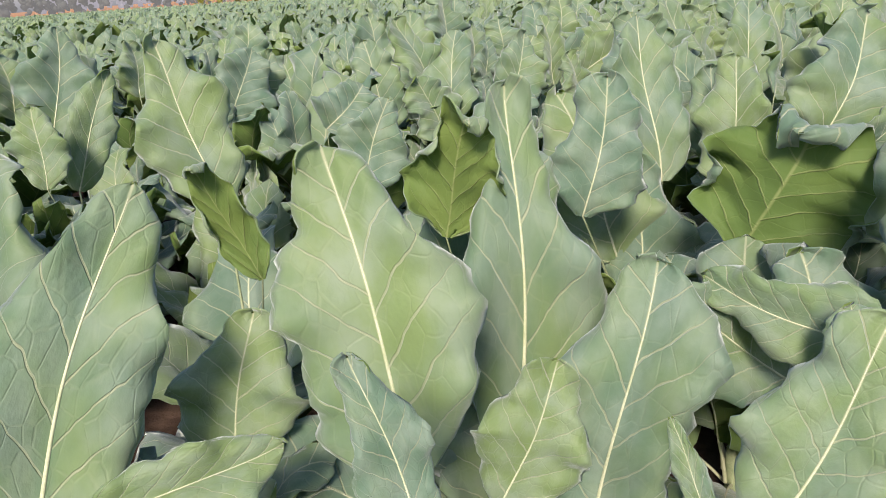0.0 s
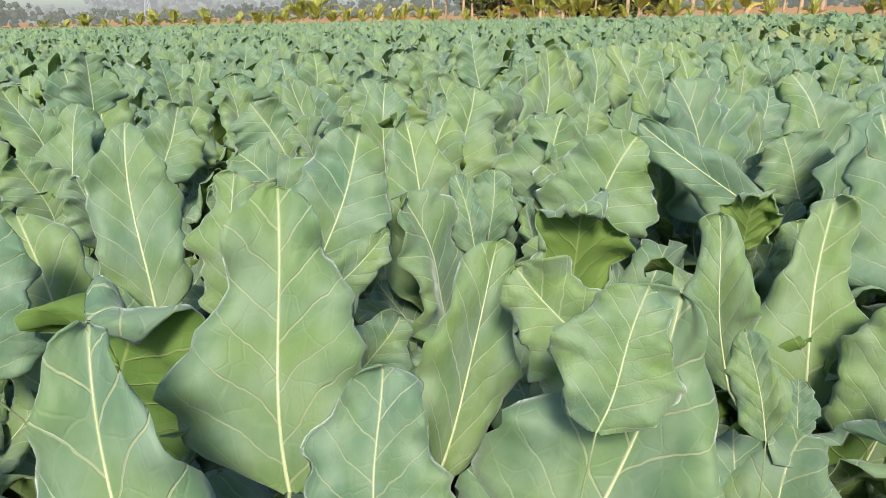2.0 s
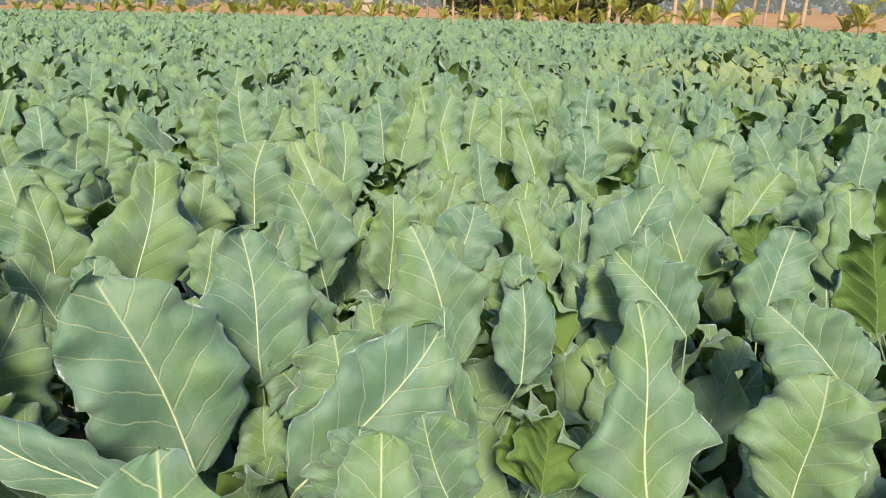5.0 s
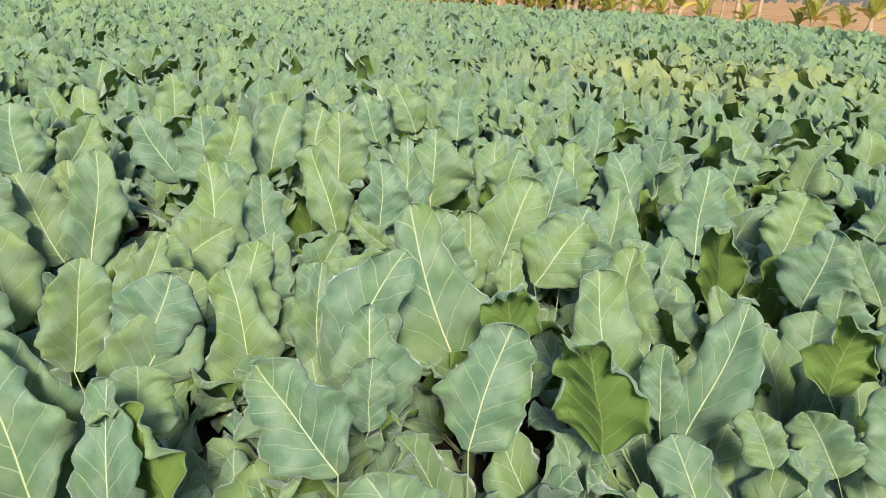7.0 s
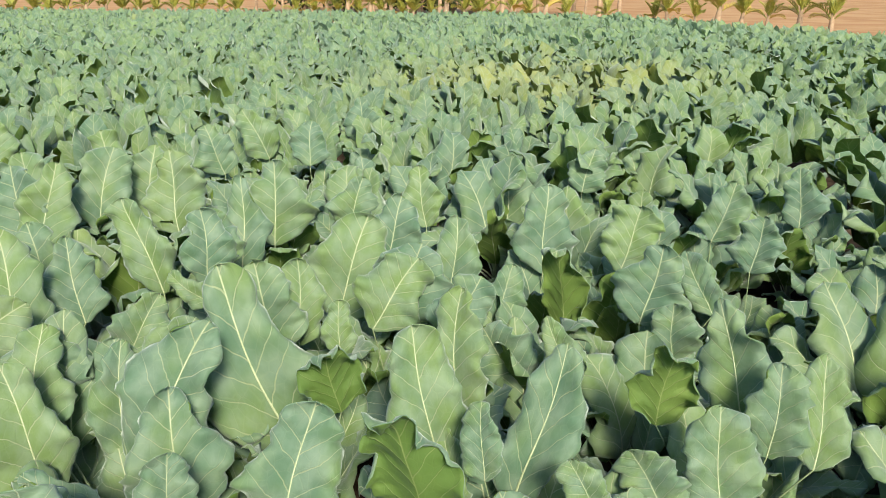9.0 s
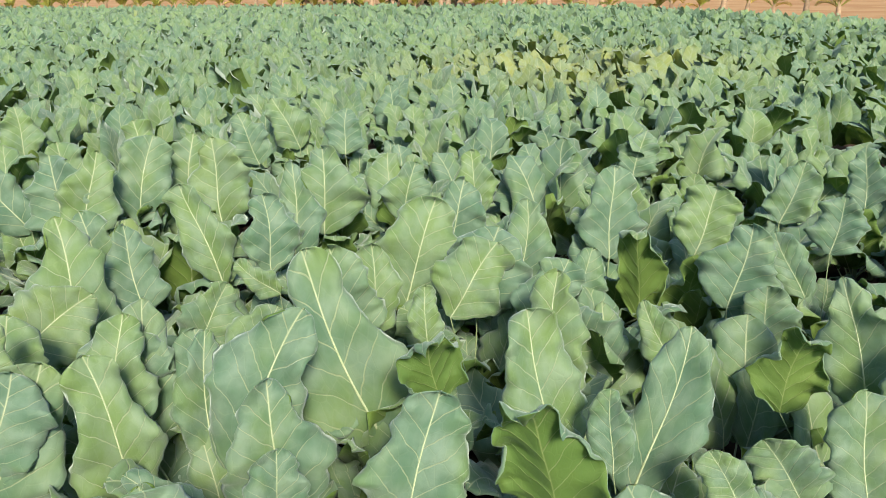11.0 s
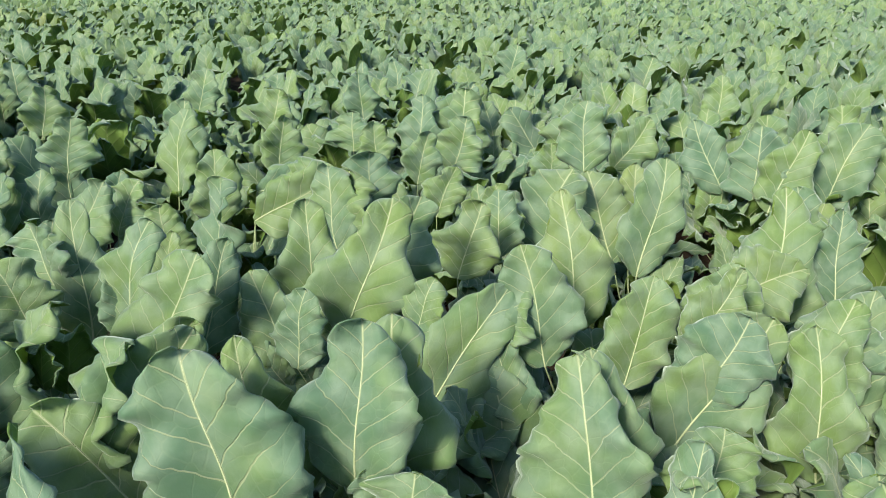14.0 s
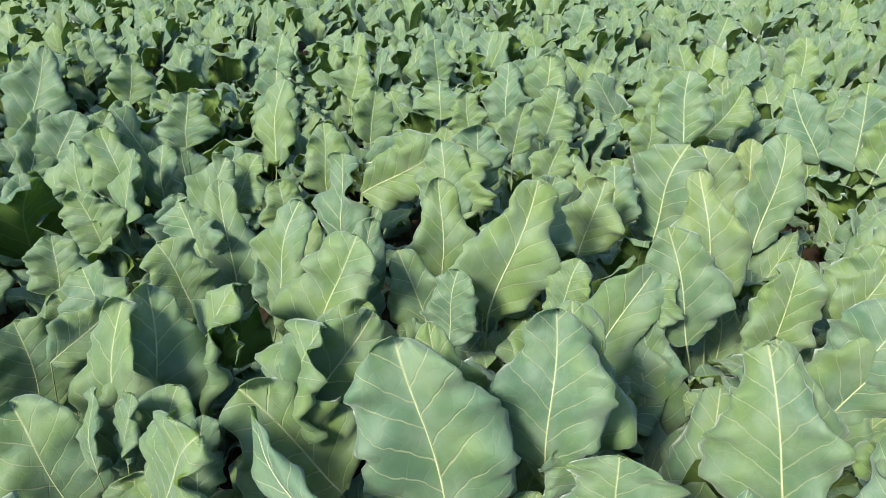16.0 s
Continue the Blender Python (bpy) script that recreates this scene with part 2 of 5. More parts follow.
def blade(length, width, seed, nu=16, nv=10, shoulder=0.7, bend=0.5, tip_curl=0.0, cup=0.35, ripple=0.055, curl=(0.0, 0.0), twist=0.0, waves=1.0):
    """A blade's grid in its own space: base at the origin, tip towards +y, upper face towards +z. curl: how far each margin rolls back."""
    rng = np.random.RandomState(seed)
    s = np.linspace(0, 1, nu + 1)
    s = 1 - (1 - s) ** 1.25
    c = np.linspace(-1, 1, nv + 1)
    theta = bend * s ** 1.6 - 0.12 + tip_curl * np.clip((s - 0.66) / 0.34, 0, 1) ** 1.5
    theta += 0.11 * np.sin(2 * math.pi * (1.3 * s + rng.uniform()))
    ds = np.gradient(s)
    y = np.cumsum(np.cos(theta) * ds) * length
    z = -np.cumsum(np.sin(theta) * ds) * length
    y -= y[0]
    z -= z[0]
    sway = 0.07 * length * np.sin(2 * math.pi * (0.55 * s + rng.uniform())) * s
    hw = [half_width(s, rng, np.clip(shoulder + rng.uniform(-0.25, 0.25), 0, 1.1)) * width / 2 for _ in range(2)]
    for k in range(2):
        f, ph = rng.uniform(3.5, 6.0), rng.uniform(0, 6.28)
        hw[k] = hw[k] * (1 + waves * (0.045 * rng.uniform(0.2, 1.3) * np.sin(2 * math.pi * f * s + ph) + 0.03 * np.sin(2 * math.pi * (f * 1.63) * s + 3 * ph) + 0.018 * np.sin(2 * math.pi * 11 * s + 2 * ph)))
    ph = rng.uniform(0, 6.28, 6)
    rim = rng.uniform(0.9, 2.3, 2)
    hw = [hw[0] * rng.uniform(0.88, 1.08), hw[1] * rng.uniform(0.88, 1.08)]
    grid = np.zeros((nu + 1, nv + 1, 3))
    for j, cj in enumerate(c):
        k = 0 if cj < 0 else 1
        a = abs(cj)
        # lateral arc: cup near the rib, roll back near the margin
        n = 14
        u = (np.arange(n) + 0.5) / n * a
        roll = curl[k] * np.exp(-((s - 0.62) / 0.33) ** 2)
        alpha = cup * (1 - 0.3 * u[None, :]) - (rim[k] * (1 + 0.8 * np.sin(2 * math.pi * 1.7 * s + ph[k + 1])))[:, None] * np.clip((u[None, :] - 0.5) / 0.5, 0, 1) ** 1.8 - roll[:, None] * np.clip((u[None, :] - 0.3) / 0.7, 0, 1) ** 1.3
        dx = np.cos(alpha).mean(axis=1) * a if a > 0 else np.zeros(nu + 1)
        dz = np.sin(alpha).mean(axis=1) * a if a > 0 else np.zeros(nu + 1)
        lat = dx * hw[k]
        up = dz * hw[k]
        up += ripple * width * waves * a ** 2 * (np.sin(2 * math.pi * 2.2 * s + ph[k]) + 0.55 * np.sin(2 * math.pi * 4.6 * s + ph[2 + k]) + 0.18 * np.sin(2 * math.pi * 9 * s + ph[4 + k])) * np.clip(s * 5, 0, 1)
        up += 0.024 * width * (np.abs(np.sin(math.pi * (6.5 * (s - 0.34 * a ** 0.85)) + ph[k])) - 0.6) * math.sin(math.pi * min(a, 1))
        tw = twist * s
        x1 = np.copysign(1, cj) * lat * np.cos(tw) - up * np.sin(tw)
        z1 = np.copysign(1, cj) * lat * np.sin(tw) + up * np.cos(tw)
        grid[:, j, 0] = sway + x1
        grid[:, j, 1] = y + z1 * np.sin(theta)
        grid[:, j, 2] = z + z1 * np.cos(theta)
    uv = np.zeros((nu + 1, nv + 1, 2))
    mx = max(hw[0].max(), hw[1].max())
    for j, cj in enumerate(c):
        h = hw[0] if cj < 0 else hw[1]
        uv[:, j, 0] = 0.5 + 0.5 * cj * np.clip(h / mx, 0.04, 1)
        uv[:, j, 1] = s
    return grid, uv


def sheets(grid, uv, thick=0.0022):
    """Upper and lower faces of a blade and the rim between them."""
    nu, nv = grid.shape[0] - 1, grid.shape[1] - 1
    du, dv = np.gradient(grid, axis=0), np.gradient(grid, axis=1)
    nrm = np.cross(dv, du)
    nrm /= np.linalg.norm(nrm, axis=2)[..., None] + 1e-9
    n = (nu + 1) * (nv + 1)
    verts = np.vstack([grid.reshape(-1, 3), (grid - nrm * thick).reshape(-1, 3)])
    uvs = np.vstack([uv.reshape(-1, 2)] * 2)
    i, j = np.meshgrid(np.arange(nu), np.arange(nv), indexing="ij")
    a = (i * (nv + 1) + j).ravel()
    top = np.stack([a, a + 1, a + nv + 2, a + nv + 1], axis=1)
    low = top[:, [0, 3, 2, 1]] + n
    edge = [k * (nv + 1) for k in range(nu + 1)] + [nu * (nv + 1) + k for k in range(1, nv + 1)] + [k * (nv + 1) + nv for k in range(nu - 1, -1, -1)]
    e = np.array(edge)
    rim = np.stack([e[:-1], e[1:], e[1:] + n, e[:-1] + n], axis=1)
    faces = np.vstack([top, low, rim])
    return verts, faces, uvs, np.concatenate([np.zeros(len(top)), np.ones(len(low)), np.zeros(len(rim))])


def rib_pieces(grid, length, fat=1.0):
    """The midrib as a tapered half-sunk cord along the blade's middle."""
    mid = grid[:, grid.shape[1] // 2].copy()
    n = len(mid)
    s = np.linspace(0, 1, n)
    keep = s < 0.93
    r = fat * (0.0023 * (1 - s) ** 1.3 + 0.0004) * length / 0.36
    return mid[keep], r[keep]


def stalk(path_end, start, r):
    """A petiole from the crown to the blade's base, arching a little."""
    a, b = np.asarray(start, float), np.asarray(path_end, float)
    k = np.linspace(0, 1, 7)[:, None]
    bow = np.array([0, 0, -0.02]) * np.sin(k * math.pi)
    return a * (1 - k) + b * k + bow, np.linspace(1.5, 1.0, 7) * r


def part(name, mesh, parent, m=None, label=""):
    ob = new(name, mesh)
    ob.parent = parent
    if m is not None:
        ob.matrix_basis = m
    if label:
        ob["label"] = label
    return ob


def leaf_frame(base, tip, roll=0.0, facing=(0, -1, 0.35)):
    """A matrix with +y from base to tip and +z turned towards facing, then rolled in degrees about the length."""
    y = (Vector(tip) - Vector(base)).normalized()
    f = Vector(facing)
    z = (f - y * f.dot(y)).normalized()
    x = y.cross(z)
    m = Matrix((x, y, z)).transposed().to_4x4()
    m.translation = base
    return m @ Matrix.Rotation(radians(roll), 4, "Y")


# a stock of leaf shapes, one metre long, for plants seen in the mass
def stock_leaf(i, nu, nv):
    rng = np.random.RandomState(400 + i)
    return dict(length=1.0, width=rng.uniform(0.58, 0.78), seed=500 + i, nu=nu, nv=nv, shoulder=rng.uniform(0.65, 1.15), bend=rng.uniform(0.1, 0.75),
                tip_curl=(0, 0, 0.5, 1.6)[i % 4] * rng.uniform(0.5, 1.1), cup=rng.uniform(0.1, 0.5), ripple=rng.uniform(0.07, 0.13),
                curl=(rng.uniform(0, 1.6) if i % 3 == 0 else 0.1, rng.uniform(0, 1.6) if i % 5 == 1 else 0.1), twist=rng.uniform(-0.5, 0.5))


STOCK = []
for i in range(18):
    g, uv = blade(**stock_leaf(i, 16, 8))
    v, f, uvs, idx = sheets(g, uv, 0.005)
    mid, r = rib_pieces(g, 1.0)
    tv, tf = tube(np.vstack([[0, -0.30, -0.04], [0, -0.14, -0.012], mid[::2]]), np.concatenate([[r[0] * 1.5, r[0] * 1.2], r[::2]]), 5)
    allv = np.vstack([v, tv])
    allf = np.vstack([f, np.array(tf) + len(v)])
    alluv = np.vstack([uvs, np.full((len(tv), 2), 0.5)])
    STOCK.append(mesh_of("leaf", allv, allf, alluv, (TOP, UNDER, RIB), np.concatenate([idx, np.full(len(tf), 2)])))


def leaf_pose(az, lean, r0, z0, size, roll=0.0):
    """A leaf that leans out from the plant's axis: azimuth and lean from the vertical, in radians."""
    d = Vector((math.cos(az) * math.sin(lean), math.sin(az) * math.sin(lean), math.cos(lean)))
    n = Vector((-math.cos(az) * math.cos(lean), -math.sin(az) * math.cos(lean), math.sin(lean)))
    m = Matrix((d.cross(n), d, n)).transposed().to_4x4()
    m.translation = Vector((math.cos(az) * r0, math.sin(az) * r0, z0)) + d * 0.26 * size
    return m @ Matrix.Rotation(roll, 4, "Y") @ Matrix.Scale(size, 4)


sv, sf = tube([(0, 0, -0.02), (0.004, 0, 0.05), (0, 0.004, 0.11), (0, 0, 0.16)], [0.022, 0.02, 0.018, 0.012], 8)
STEM_MESH = mesh_of("stem", sv, sf, None, (STEM,))
PLANT_LABEL = "cauliflower plant with broad blue-green leaves growing in soil"


def plant(seed, leaves=11, tall=1.0):
    rng = random.Random(seed)
    p = new("cauliflower_plant")
    tagged(p, PLANT_LABEL, "plant", "cauliflower plants in the field")
    part("stem", STEM_MESH, p)
    az = rng.uniform(0, 6.28)
    for k in range(leaves):
        f = k / (leaves - 1)
        lean = radians(12 + 52 * f ** 1.2 + rng.uniform(-7, 7))
        size = (0.30 + 0.14 * math.sin(math.pi * min(1, 0.25 + 0.6 * f)) + rng.uniform(-0.04, 0.04)) * tall
        az += 2.4 + rng.uniform(-0.3, 0.3)
        if math.sin(az) < -0.1 and rng.random() < 0.72:
            lean, size = min(radians(74), lean + radians(24)), size * 0.85
        part("leaf", rng.choice(STOCK), p, leaf_pose(az, lean, 0.012, 0.10 - 0.05 * f, size, rng.uniform(-0.35, 0.35)))
    return p


# ---------------------------------------------------------------- ground
EDGE = ((-112.4, 74.5), (-26, 48), (-12, 43), (0, 38.5), (6, 35.5), (11, 32.4), (15, 28.5), (15.8, 23.5), (16.2, 18.5), (16.5, 13.5), (16.9, 2), (17.2, -12))


def field_edge(x, y):
    """How far a place lies inside the field's far edge: positive inside."""
    best = 1e9
    for (ax, ay), (bx, by) in zip(EDGE, EDGE[1:]):
        n = math.hypot(bx - ax, by - ay)
        d = ((bx - ax) * (ay - y) - (ax - x) * (by - ay)) / n
        best = min(best, d)
    return best


# one sheet to the horizon: bare soil under the crop, dry grass beyond its edge
def ground_material():
    m, t, bsdf = nodes_of("field_ground")
    geo = t.nodes.new("ShaderNodeNewGeometry")
    at = t.nodes.new("ShaderNodeAttribute")
    at.attribute_name = "outside"
    n1 = node(t, "TexNoise", Scale=0.35, Detail=6.0)
    n2 = node(t, "TexNoise", Scale=9.0, Detail=6.0)
    for n in (n1, n2):
        t.links.new(geo.outputs["Position"], n.inputs["Vector"])
    soil = blend(t, ramp(t, n2.outputs[0], 0.35, 0.65), (0.040, 0.028, 0.019), (0.105, 0.075, 0.05))
    dry = blend(t, ramp(t, n1.outputs[0], 0.38, 0.62), (0.36, 0.185, 0.082), (0.46, 0.28, 0.135))
    dry = blend(t, calc(t, "MULTIPLY", n2.outputs[0], 0.5), dry, (0.30, 0.22, 0.12))
    t.links.new(blend(t, ramp(t, at.outputs["Fac"], 0.3, 0.7), soil, dry), bsdf.inputs["Base Color"])
    bsdf.inputs["Roughness"].default_value = 0.95
    bsdf.inputs["Specular IOR Level"].default_value = 0.1
    bu = node(t, "Bump", Strength=0.8, Distance=0.04)
    t.links.new(n2.outputs[0], bu.inputs["Height"])
    t.links.new(bu.outputs[0], bsdf.inputs["Normal"])
    return m


def ground_height(x, y):
    e = field_edge(x, y)
    near = 0.02 * math.sin(x * 2.1 + 0.4 * math.sin(y * 1.7)) if abs(x) < 30 and abs(y) < 60 else 0
    bank = 0.12 * max(0, 1 - abs(e + 3) / 2.2)
    return near + bank


xs = np.concatenate([[-3000, -800, -250], np.arange(-90, 60, 1.0), [90, 250, 800, 3000]])
ys = np.concatenate([[-3000, -800, -200, -60], np.arange(-20, 70, 1.0), [90, 200, 800, 3000]])
gv = np.array([(x, y, ground_height(x, y)) for x in xs for y in ys])
gf = np.array([(i * len(ys) + j, (i + 1) * len(ys) + j, (i + 1) * len(ys) + j + 1, i * len(ys) + j + 1) for i in range(len(xs) - 1) for j in range(len(ys) - 1)])
gm = mesh_of("ground", gv, gf, None, (ground_material(),))
attr = gm.attributes.new("outside", "FLOAT", "POINT")
attr.data.foreach_set("value", np.array([1.0 if field_edge(x, y) < 0.4 else 0.0 for x, y, z in gv], dtype=np.float32))
ground = new("ground", gm)
tagged(ground, "dark bare soil under the crop, dry tan grass beyond", "ground", kind="structure")

# ---------------------------------------------------------------- the crop: plants near the path
NEAR_X, NEAR_Y = (-2.8, 6.6), (-0.2, 7.0)
PITCH = 0.45
taken = []


def crown(x, y):
    """A plant whose upper leaves are set one by one; some low leaves fill its foot."""
    p = new("cauliflower_plant")
    p.location = (x, y, 0.01)
    tagged(p, PLANT_LABEL, "plant", "cauliflower plants in the field")
    part("stem", STEM_MESH, p)
    rng = random.Random(int(x * 100) * 31 + int(y * 100))
    az = rng.uniform(0, 6.28)
    for k in range(9):
        az += 2.4 + rng.uniform(-0.3, 0.3)
        part("leaf", rng.choice(STOCK), p, leaf_pose(az, radians(rng.uniform(22, 62)), 0.012, rng.uniform(0.05, 0.12), rng.uniform(0.26, 0.36), rng.uniform(-0.3, 0.3)))
    taken.append((x, y))
    return p


leaf_count = [0]


def leaf(p, base, tip, width, turn, under=False, roll=0.0, shoulder=0.85, bend=0.42, tip_curl=0.0, cup=0.3, ripple=0.092, curl=(0.2, 0.2), twist=None):
    """One leaf of a plant: its blade from base to tip, with the midrib and stalk running down to the crown. turn: degrees by which the blade's face is turned about the vertical."""
    leaf_count[0] += 1
    rng = random.Random(leaf_count[0])
    o = p.location
    length = (Vector(tip) - Vector(base)).length
    g, uv = blade(length, width, 900 + leaf_count[0], 34, 16, shoulder, bend, tip_curl, cup, ripple, curl, rng.uniform(-0.25, 0.25) if twist is None else twist)
    # lay the chord from base to the highest point along +y
    mid = g[:, g.shape[1] // 2]
    top = mid[np.argmax(mid[:, 1])]
    a = math.atan2(top[2], top[1])
    k = length / math.hypot(top[1], top[2])
    y, z = g[..., 1].copy(), g[..., 2].copy()
    g[..., 1] = (y * math.cos(a) + z * math.sin(a)) * k
    g[..., 2] = (-y * math.sin(a) + z * math.cos(a)) * k
    g[..., 0] -= (g[:, g.shape[1] // 2, 0] * np.linspace(0, 1, g.shape[0]))[:, None] * 0.5
    face = Vector((math.sin(radians(turn)), -math.cos(radians(turn)), 0.25))
    if under:
        face = -face
    m = leaf_frame(Vector(base) - o, Vector(tip) - o, roll, face)
    v, f, uvs, idx = sheets(g, uv)
    ob = part("leaf", mesh_of("leaf", v, f, uvs, (TOP, UNDER), idx), p, m, "broad leaf seen from its olive underside, tip curled over" if under else "")
    path, r = rib_pieces(g, length)
    foot = m.inverted() @ Vector((0, 0, 0.11))
    sp, sr = stalk(path[0], foot, r[0])
    tv, tf = tube(np.vstack([sp[:-1], path]), np.concatenate([sr[:-1], r]), 6)
    kinds = [1 if k < (len(sp) - 1) * 6 else 0 for k in range(len(tf))]
    part("midrib", mesh_of("midrib", tv, tf, None, (RIB, STEM), kinds), ob, None, "pale green midrib and stalk")


p = crown(0.67, 0.74)
leaf(p, (0.706, 0.829, 0.487), (0.785, 0.862, 0.648), 0.13, -26, shoulder=0.70)
leaf(p, (0.457, 0.795, 0.488), (0.407, 0.832, 0.627), 0.07, 32, shoulder=0.50)
leaf(p, (0.664, 0.794, 0.524), (0.632, 0.814, 0.595), 0.03, -9, shoulder=0.70, curl=(0.2, 1.5), bend=0.7)
p = crown(0.09, 0.78)
leaf(p, (0.025, 0.851, 0.347), (0.084, 1.051, 0.706), 0.20, 31, shoulder=0.90)
leaf(p, (0.128, 1.080, 0.297), (0.139, 1.170, 0.492), 0.17, 17, shoulder=0.50)
leaf(p, (0.123, 0.836, 0.433), (0.273, 0.952, 0.458), 0.09, 40, shoulder=0.30)
p = crown(0.49, 1.12)
leaf(p, (0.480, 1.221, 0.233), (0.480, 1.396, 0.741), 0.21, 19, shoulder=1.00)
leaf(p, (0.386, 1.380, 0.320), (0.432, 1.521, 0.689), 0.26, 30, shoulder=0.80)
leaf(p, (0.386, 1.026, 0.369), (0.298, 1.120, 0.725), 0.24, 6, shoulder=0.80)
leaf(p, (0.583, 1.052, 0.270), (0.649, 1.160, 0.574), 0.19, -15, shoulder=0.15)
leaf(p, (0.481, 1.041, 0.317), (0.551, 1.083, 0.483), 0.13, 2, shoulder=0.40)
p = crown(1.09, 1.14)
leaf(p, (1.078, 1.241, 0.292), (0.986, 1.335, 0.711), 0.21, 6, shoulder=0.90)
leaf(p, (1.109, 1.477, 0.427), (1.083, 1.605, 0.769), 0.24, 4, shoulder=0.80)
leaf(p, (1.240, 1.357, 0.360), (1.226, 1.434, 0.616), 0.18, -14, shoulder=0.60)
leaf(p, (0.843, 1.264, 0.359), (0.650, 1.201, 0.508), 0.13, 27, shoulder=0.50)
leaf(p, (0.892, 1.275, 0.274), (0.853, 1.356, 0.507), 0.23, 5, shoulder=0.60)
leaf(p, (0.908, 1.165, 0.460), (0.718, 1.239, 0.520), 0.12, -17, shoulder=0.70, curl=(1.5, 0.2), bend=0.7)
leaf(p, (1.209, 1.378, 0.255), (1.241, 1.414, 0.429), 0.09, 0, shoulder=0.30)
leaf(p, (0.867, 1.103, 0.444), (0.852, 1.133, 0.536), 0.09, 17, shoulder=0.40)
p = crown(1.39, 1.37)
leaf(p, (1.426, 1.460, 0.267), (1.568, 1.540, 0.651), 0.28, -20, shoulder=0.80)
leaf(p, (1.275, 1.605, 0.344), (1.375, 1.713, 0.658), 0.14, 20, shoulder=0.50)
leaf(p, (1.518, 1.554, 0.514), (1.387, 1.584, 0.675), 0.19, 1, shoulder=0.40)
leaf(p, (1.457, 1.420, 0.544), (1.515, 1.461, 0.690), 0.15, 4, shoulder=0.60)
leaf(p, (1.346, 1.349, 0.284), (1.411, 1.380, 0.412), 0.15, -5, shoulder=0.30)
p = crown(-0.03, 1.46)
leaf(p, (-0.079, 1.547, 0.527), (-0.191, 1.575, 0.817), 0.19, 42, shoulder=0.80)
leaf(p, (0.065, 1.363, 0.454), (0.019, 1.292, 0.659), 0.09, 16, under=True, tip_curl=1.8, bend=0.25, shoulder=0.9)
p = crown(1.68, 1.50)
leaf(p, (1.716, 1.594, 0.418), (1.700, 1.649, 0.553), 0.08, -26, shoulder=0.40)
leaf(p, (1.810, 1.690, 0.349), (1.806, 1.718, 0.440), 0.06, -19, shoulder=0.40)
p = crown(0.41, 1.58)
leaf(p, (0.352, 1.666, 0.525), (0.459, 1.794, 0.687), 0.19, 35, shoulder=0.70, curl=(1.2, 1.0), bend=0.7)
leaf(p, (0.387, 1.290, 0.553), (0.435, 1.247, 0.723), 0.15, 13, under=True, tip_curl=2.0, bend=0.25, shoulder=0.9)
p = crown(0.13, 1.72)
leaf(p, (0.097, 1.818, 0.466), (0.153, 1.880, 0.658), 0.17, 13, shoulder=0.90)
p = crown(1.87, 1.80)
leaf(p, (1.911, 1.886, 0.190), (1.965, 1.989, 0.645), 0.24, -19, shoulder=1.00)
leaf(p, (1.965, 1.777, 0.251), (2.052, 1.803, 0.524), 0.19, -30, shoulder=0.40)
leaf(p, (1.730, 1.768, 0.394), (1.702, 1.834, 0.661), 0.13, -31, shoulder=0.30)
p = crown(0.68, 1.82)
leaf(p, (0.640, 1.909, 0.281), (0.501, 1.995, 0.631), 0.27, 15, shoulder=0.70, curl=(0.2, 1.5), bend=0.7)
leaf(p, (0.737, 1.992, 0.431), (0.680, 2.109, 0.783), 0.19, 20, shoulder=0.60)
leaf(p, (0.882, 1.989, 0.416), (0.897, 2.068, 0.689), 0.17, -22, shoulder=0.40)
leaf(p, (0.567, 1.723, 0.439), (0.617, 1.784, 0.692), 0.21, 7, shoulder=0.70, curl=(1.5, 0.2), bend=0.7)
leaf(p, (0.829, 1.583, 0.421), (0.899, 1.528, 0.644), 0.30, -26, under=True, tip_curl=2.2, bend=0.25, shoulder=0.9)
p = crown(1.07, 1.86)
leaf(p, (1.047, 1.956, 0.517), (1.138, 2.053, 0.766), 0.26, 13, shoulder=0.90)
leaf(p, (1.057, 1.838, 0.507), (1.197, 1.902, 0.617), 0.11, 17, shoulder=0.70, curl=(1.2, 1.0), bend=0.7)
leaf(p, (1.109, 1.887, 0.333), (1.199, 1.951, 0.447), 0.14, 25, shoulder=0.50)
p = crown(2.17, 1.97)
leaf(p, (2.180, 2.064, 0.434), (2.102, 2.162, 0.760), 0.29, -5, shoulder=0.90)
leaf(p, (2.344, 2.186, 0.429), (2.363, 2.269, 0.722), 0.22, -9, shoulder=0.90)
p = crown(-0.78, 2.03)
leaf(p, (-0.842, 2.107, 0.395), (-0.775, 2.256, 0.709), 0.15, 47, shoulder=0.60)
leaf(p, (-0.786, 1.928, 0.451), (-0.817, 1.990, 0.650), 0.15, 40, shoulder=0.50)
p = crown(2.55, 2.06)
leaf(p, (2.604, 2.148, 0.404), (2.647, 2.189, 0.573), 0.21, -27, shoulder=0.30)
p = crown(1.89, 2.08)
leaf(p, (1.883, 2.181, 0.391), (1.871, 2.222, 0.553), 0.12, 12, shoulder=0.70, curl=(0.2, 1.5), bend=0.7)
leaf(p, (1.987, 2.116, 0.412), (1.990, 2.159, 0.550), 0.13, -1, shoulder=0.40)
leaf(p, (1.869, 2.122, 0.506), (1.869, 2.083, 0.626), 0.12, -13, under=True, tip_curl=1.9, bend=0.25, shoulder=0.9)
p = crown(1.37, 2.16)
leaf(p, (1.369, 2.255, 0.479), (1.390, 2.288, 0.640), 0.12, -12, shoulder=0.20)
leaf(p, (1.479, 2.214, 0.357), (1.481, 2.249, 0.502), 0.15, 32, shoulder=0.30)
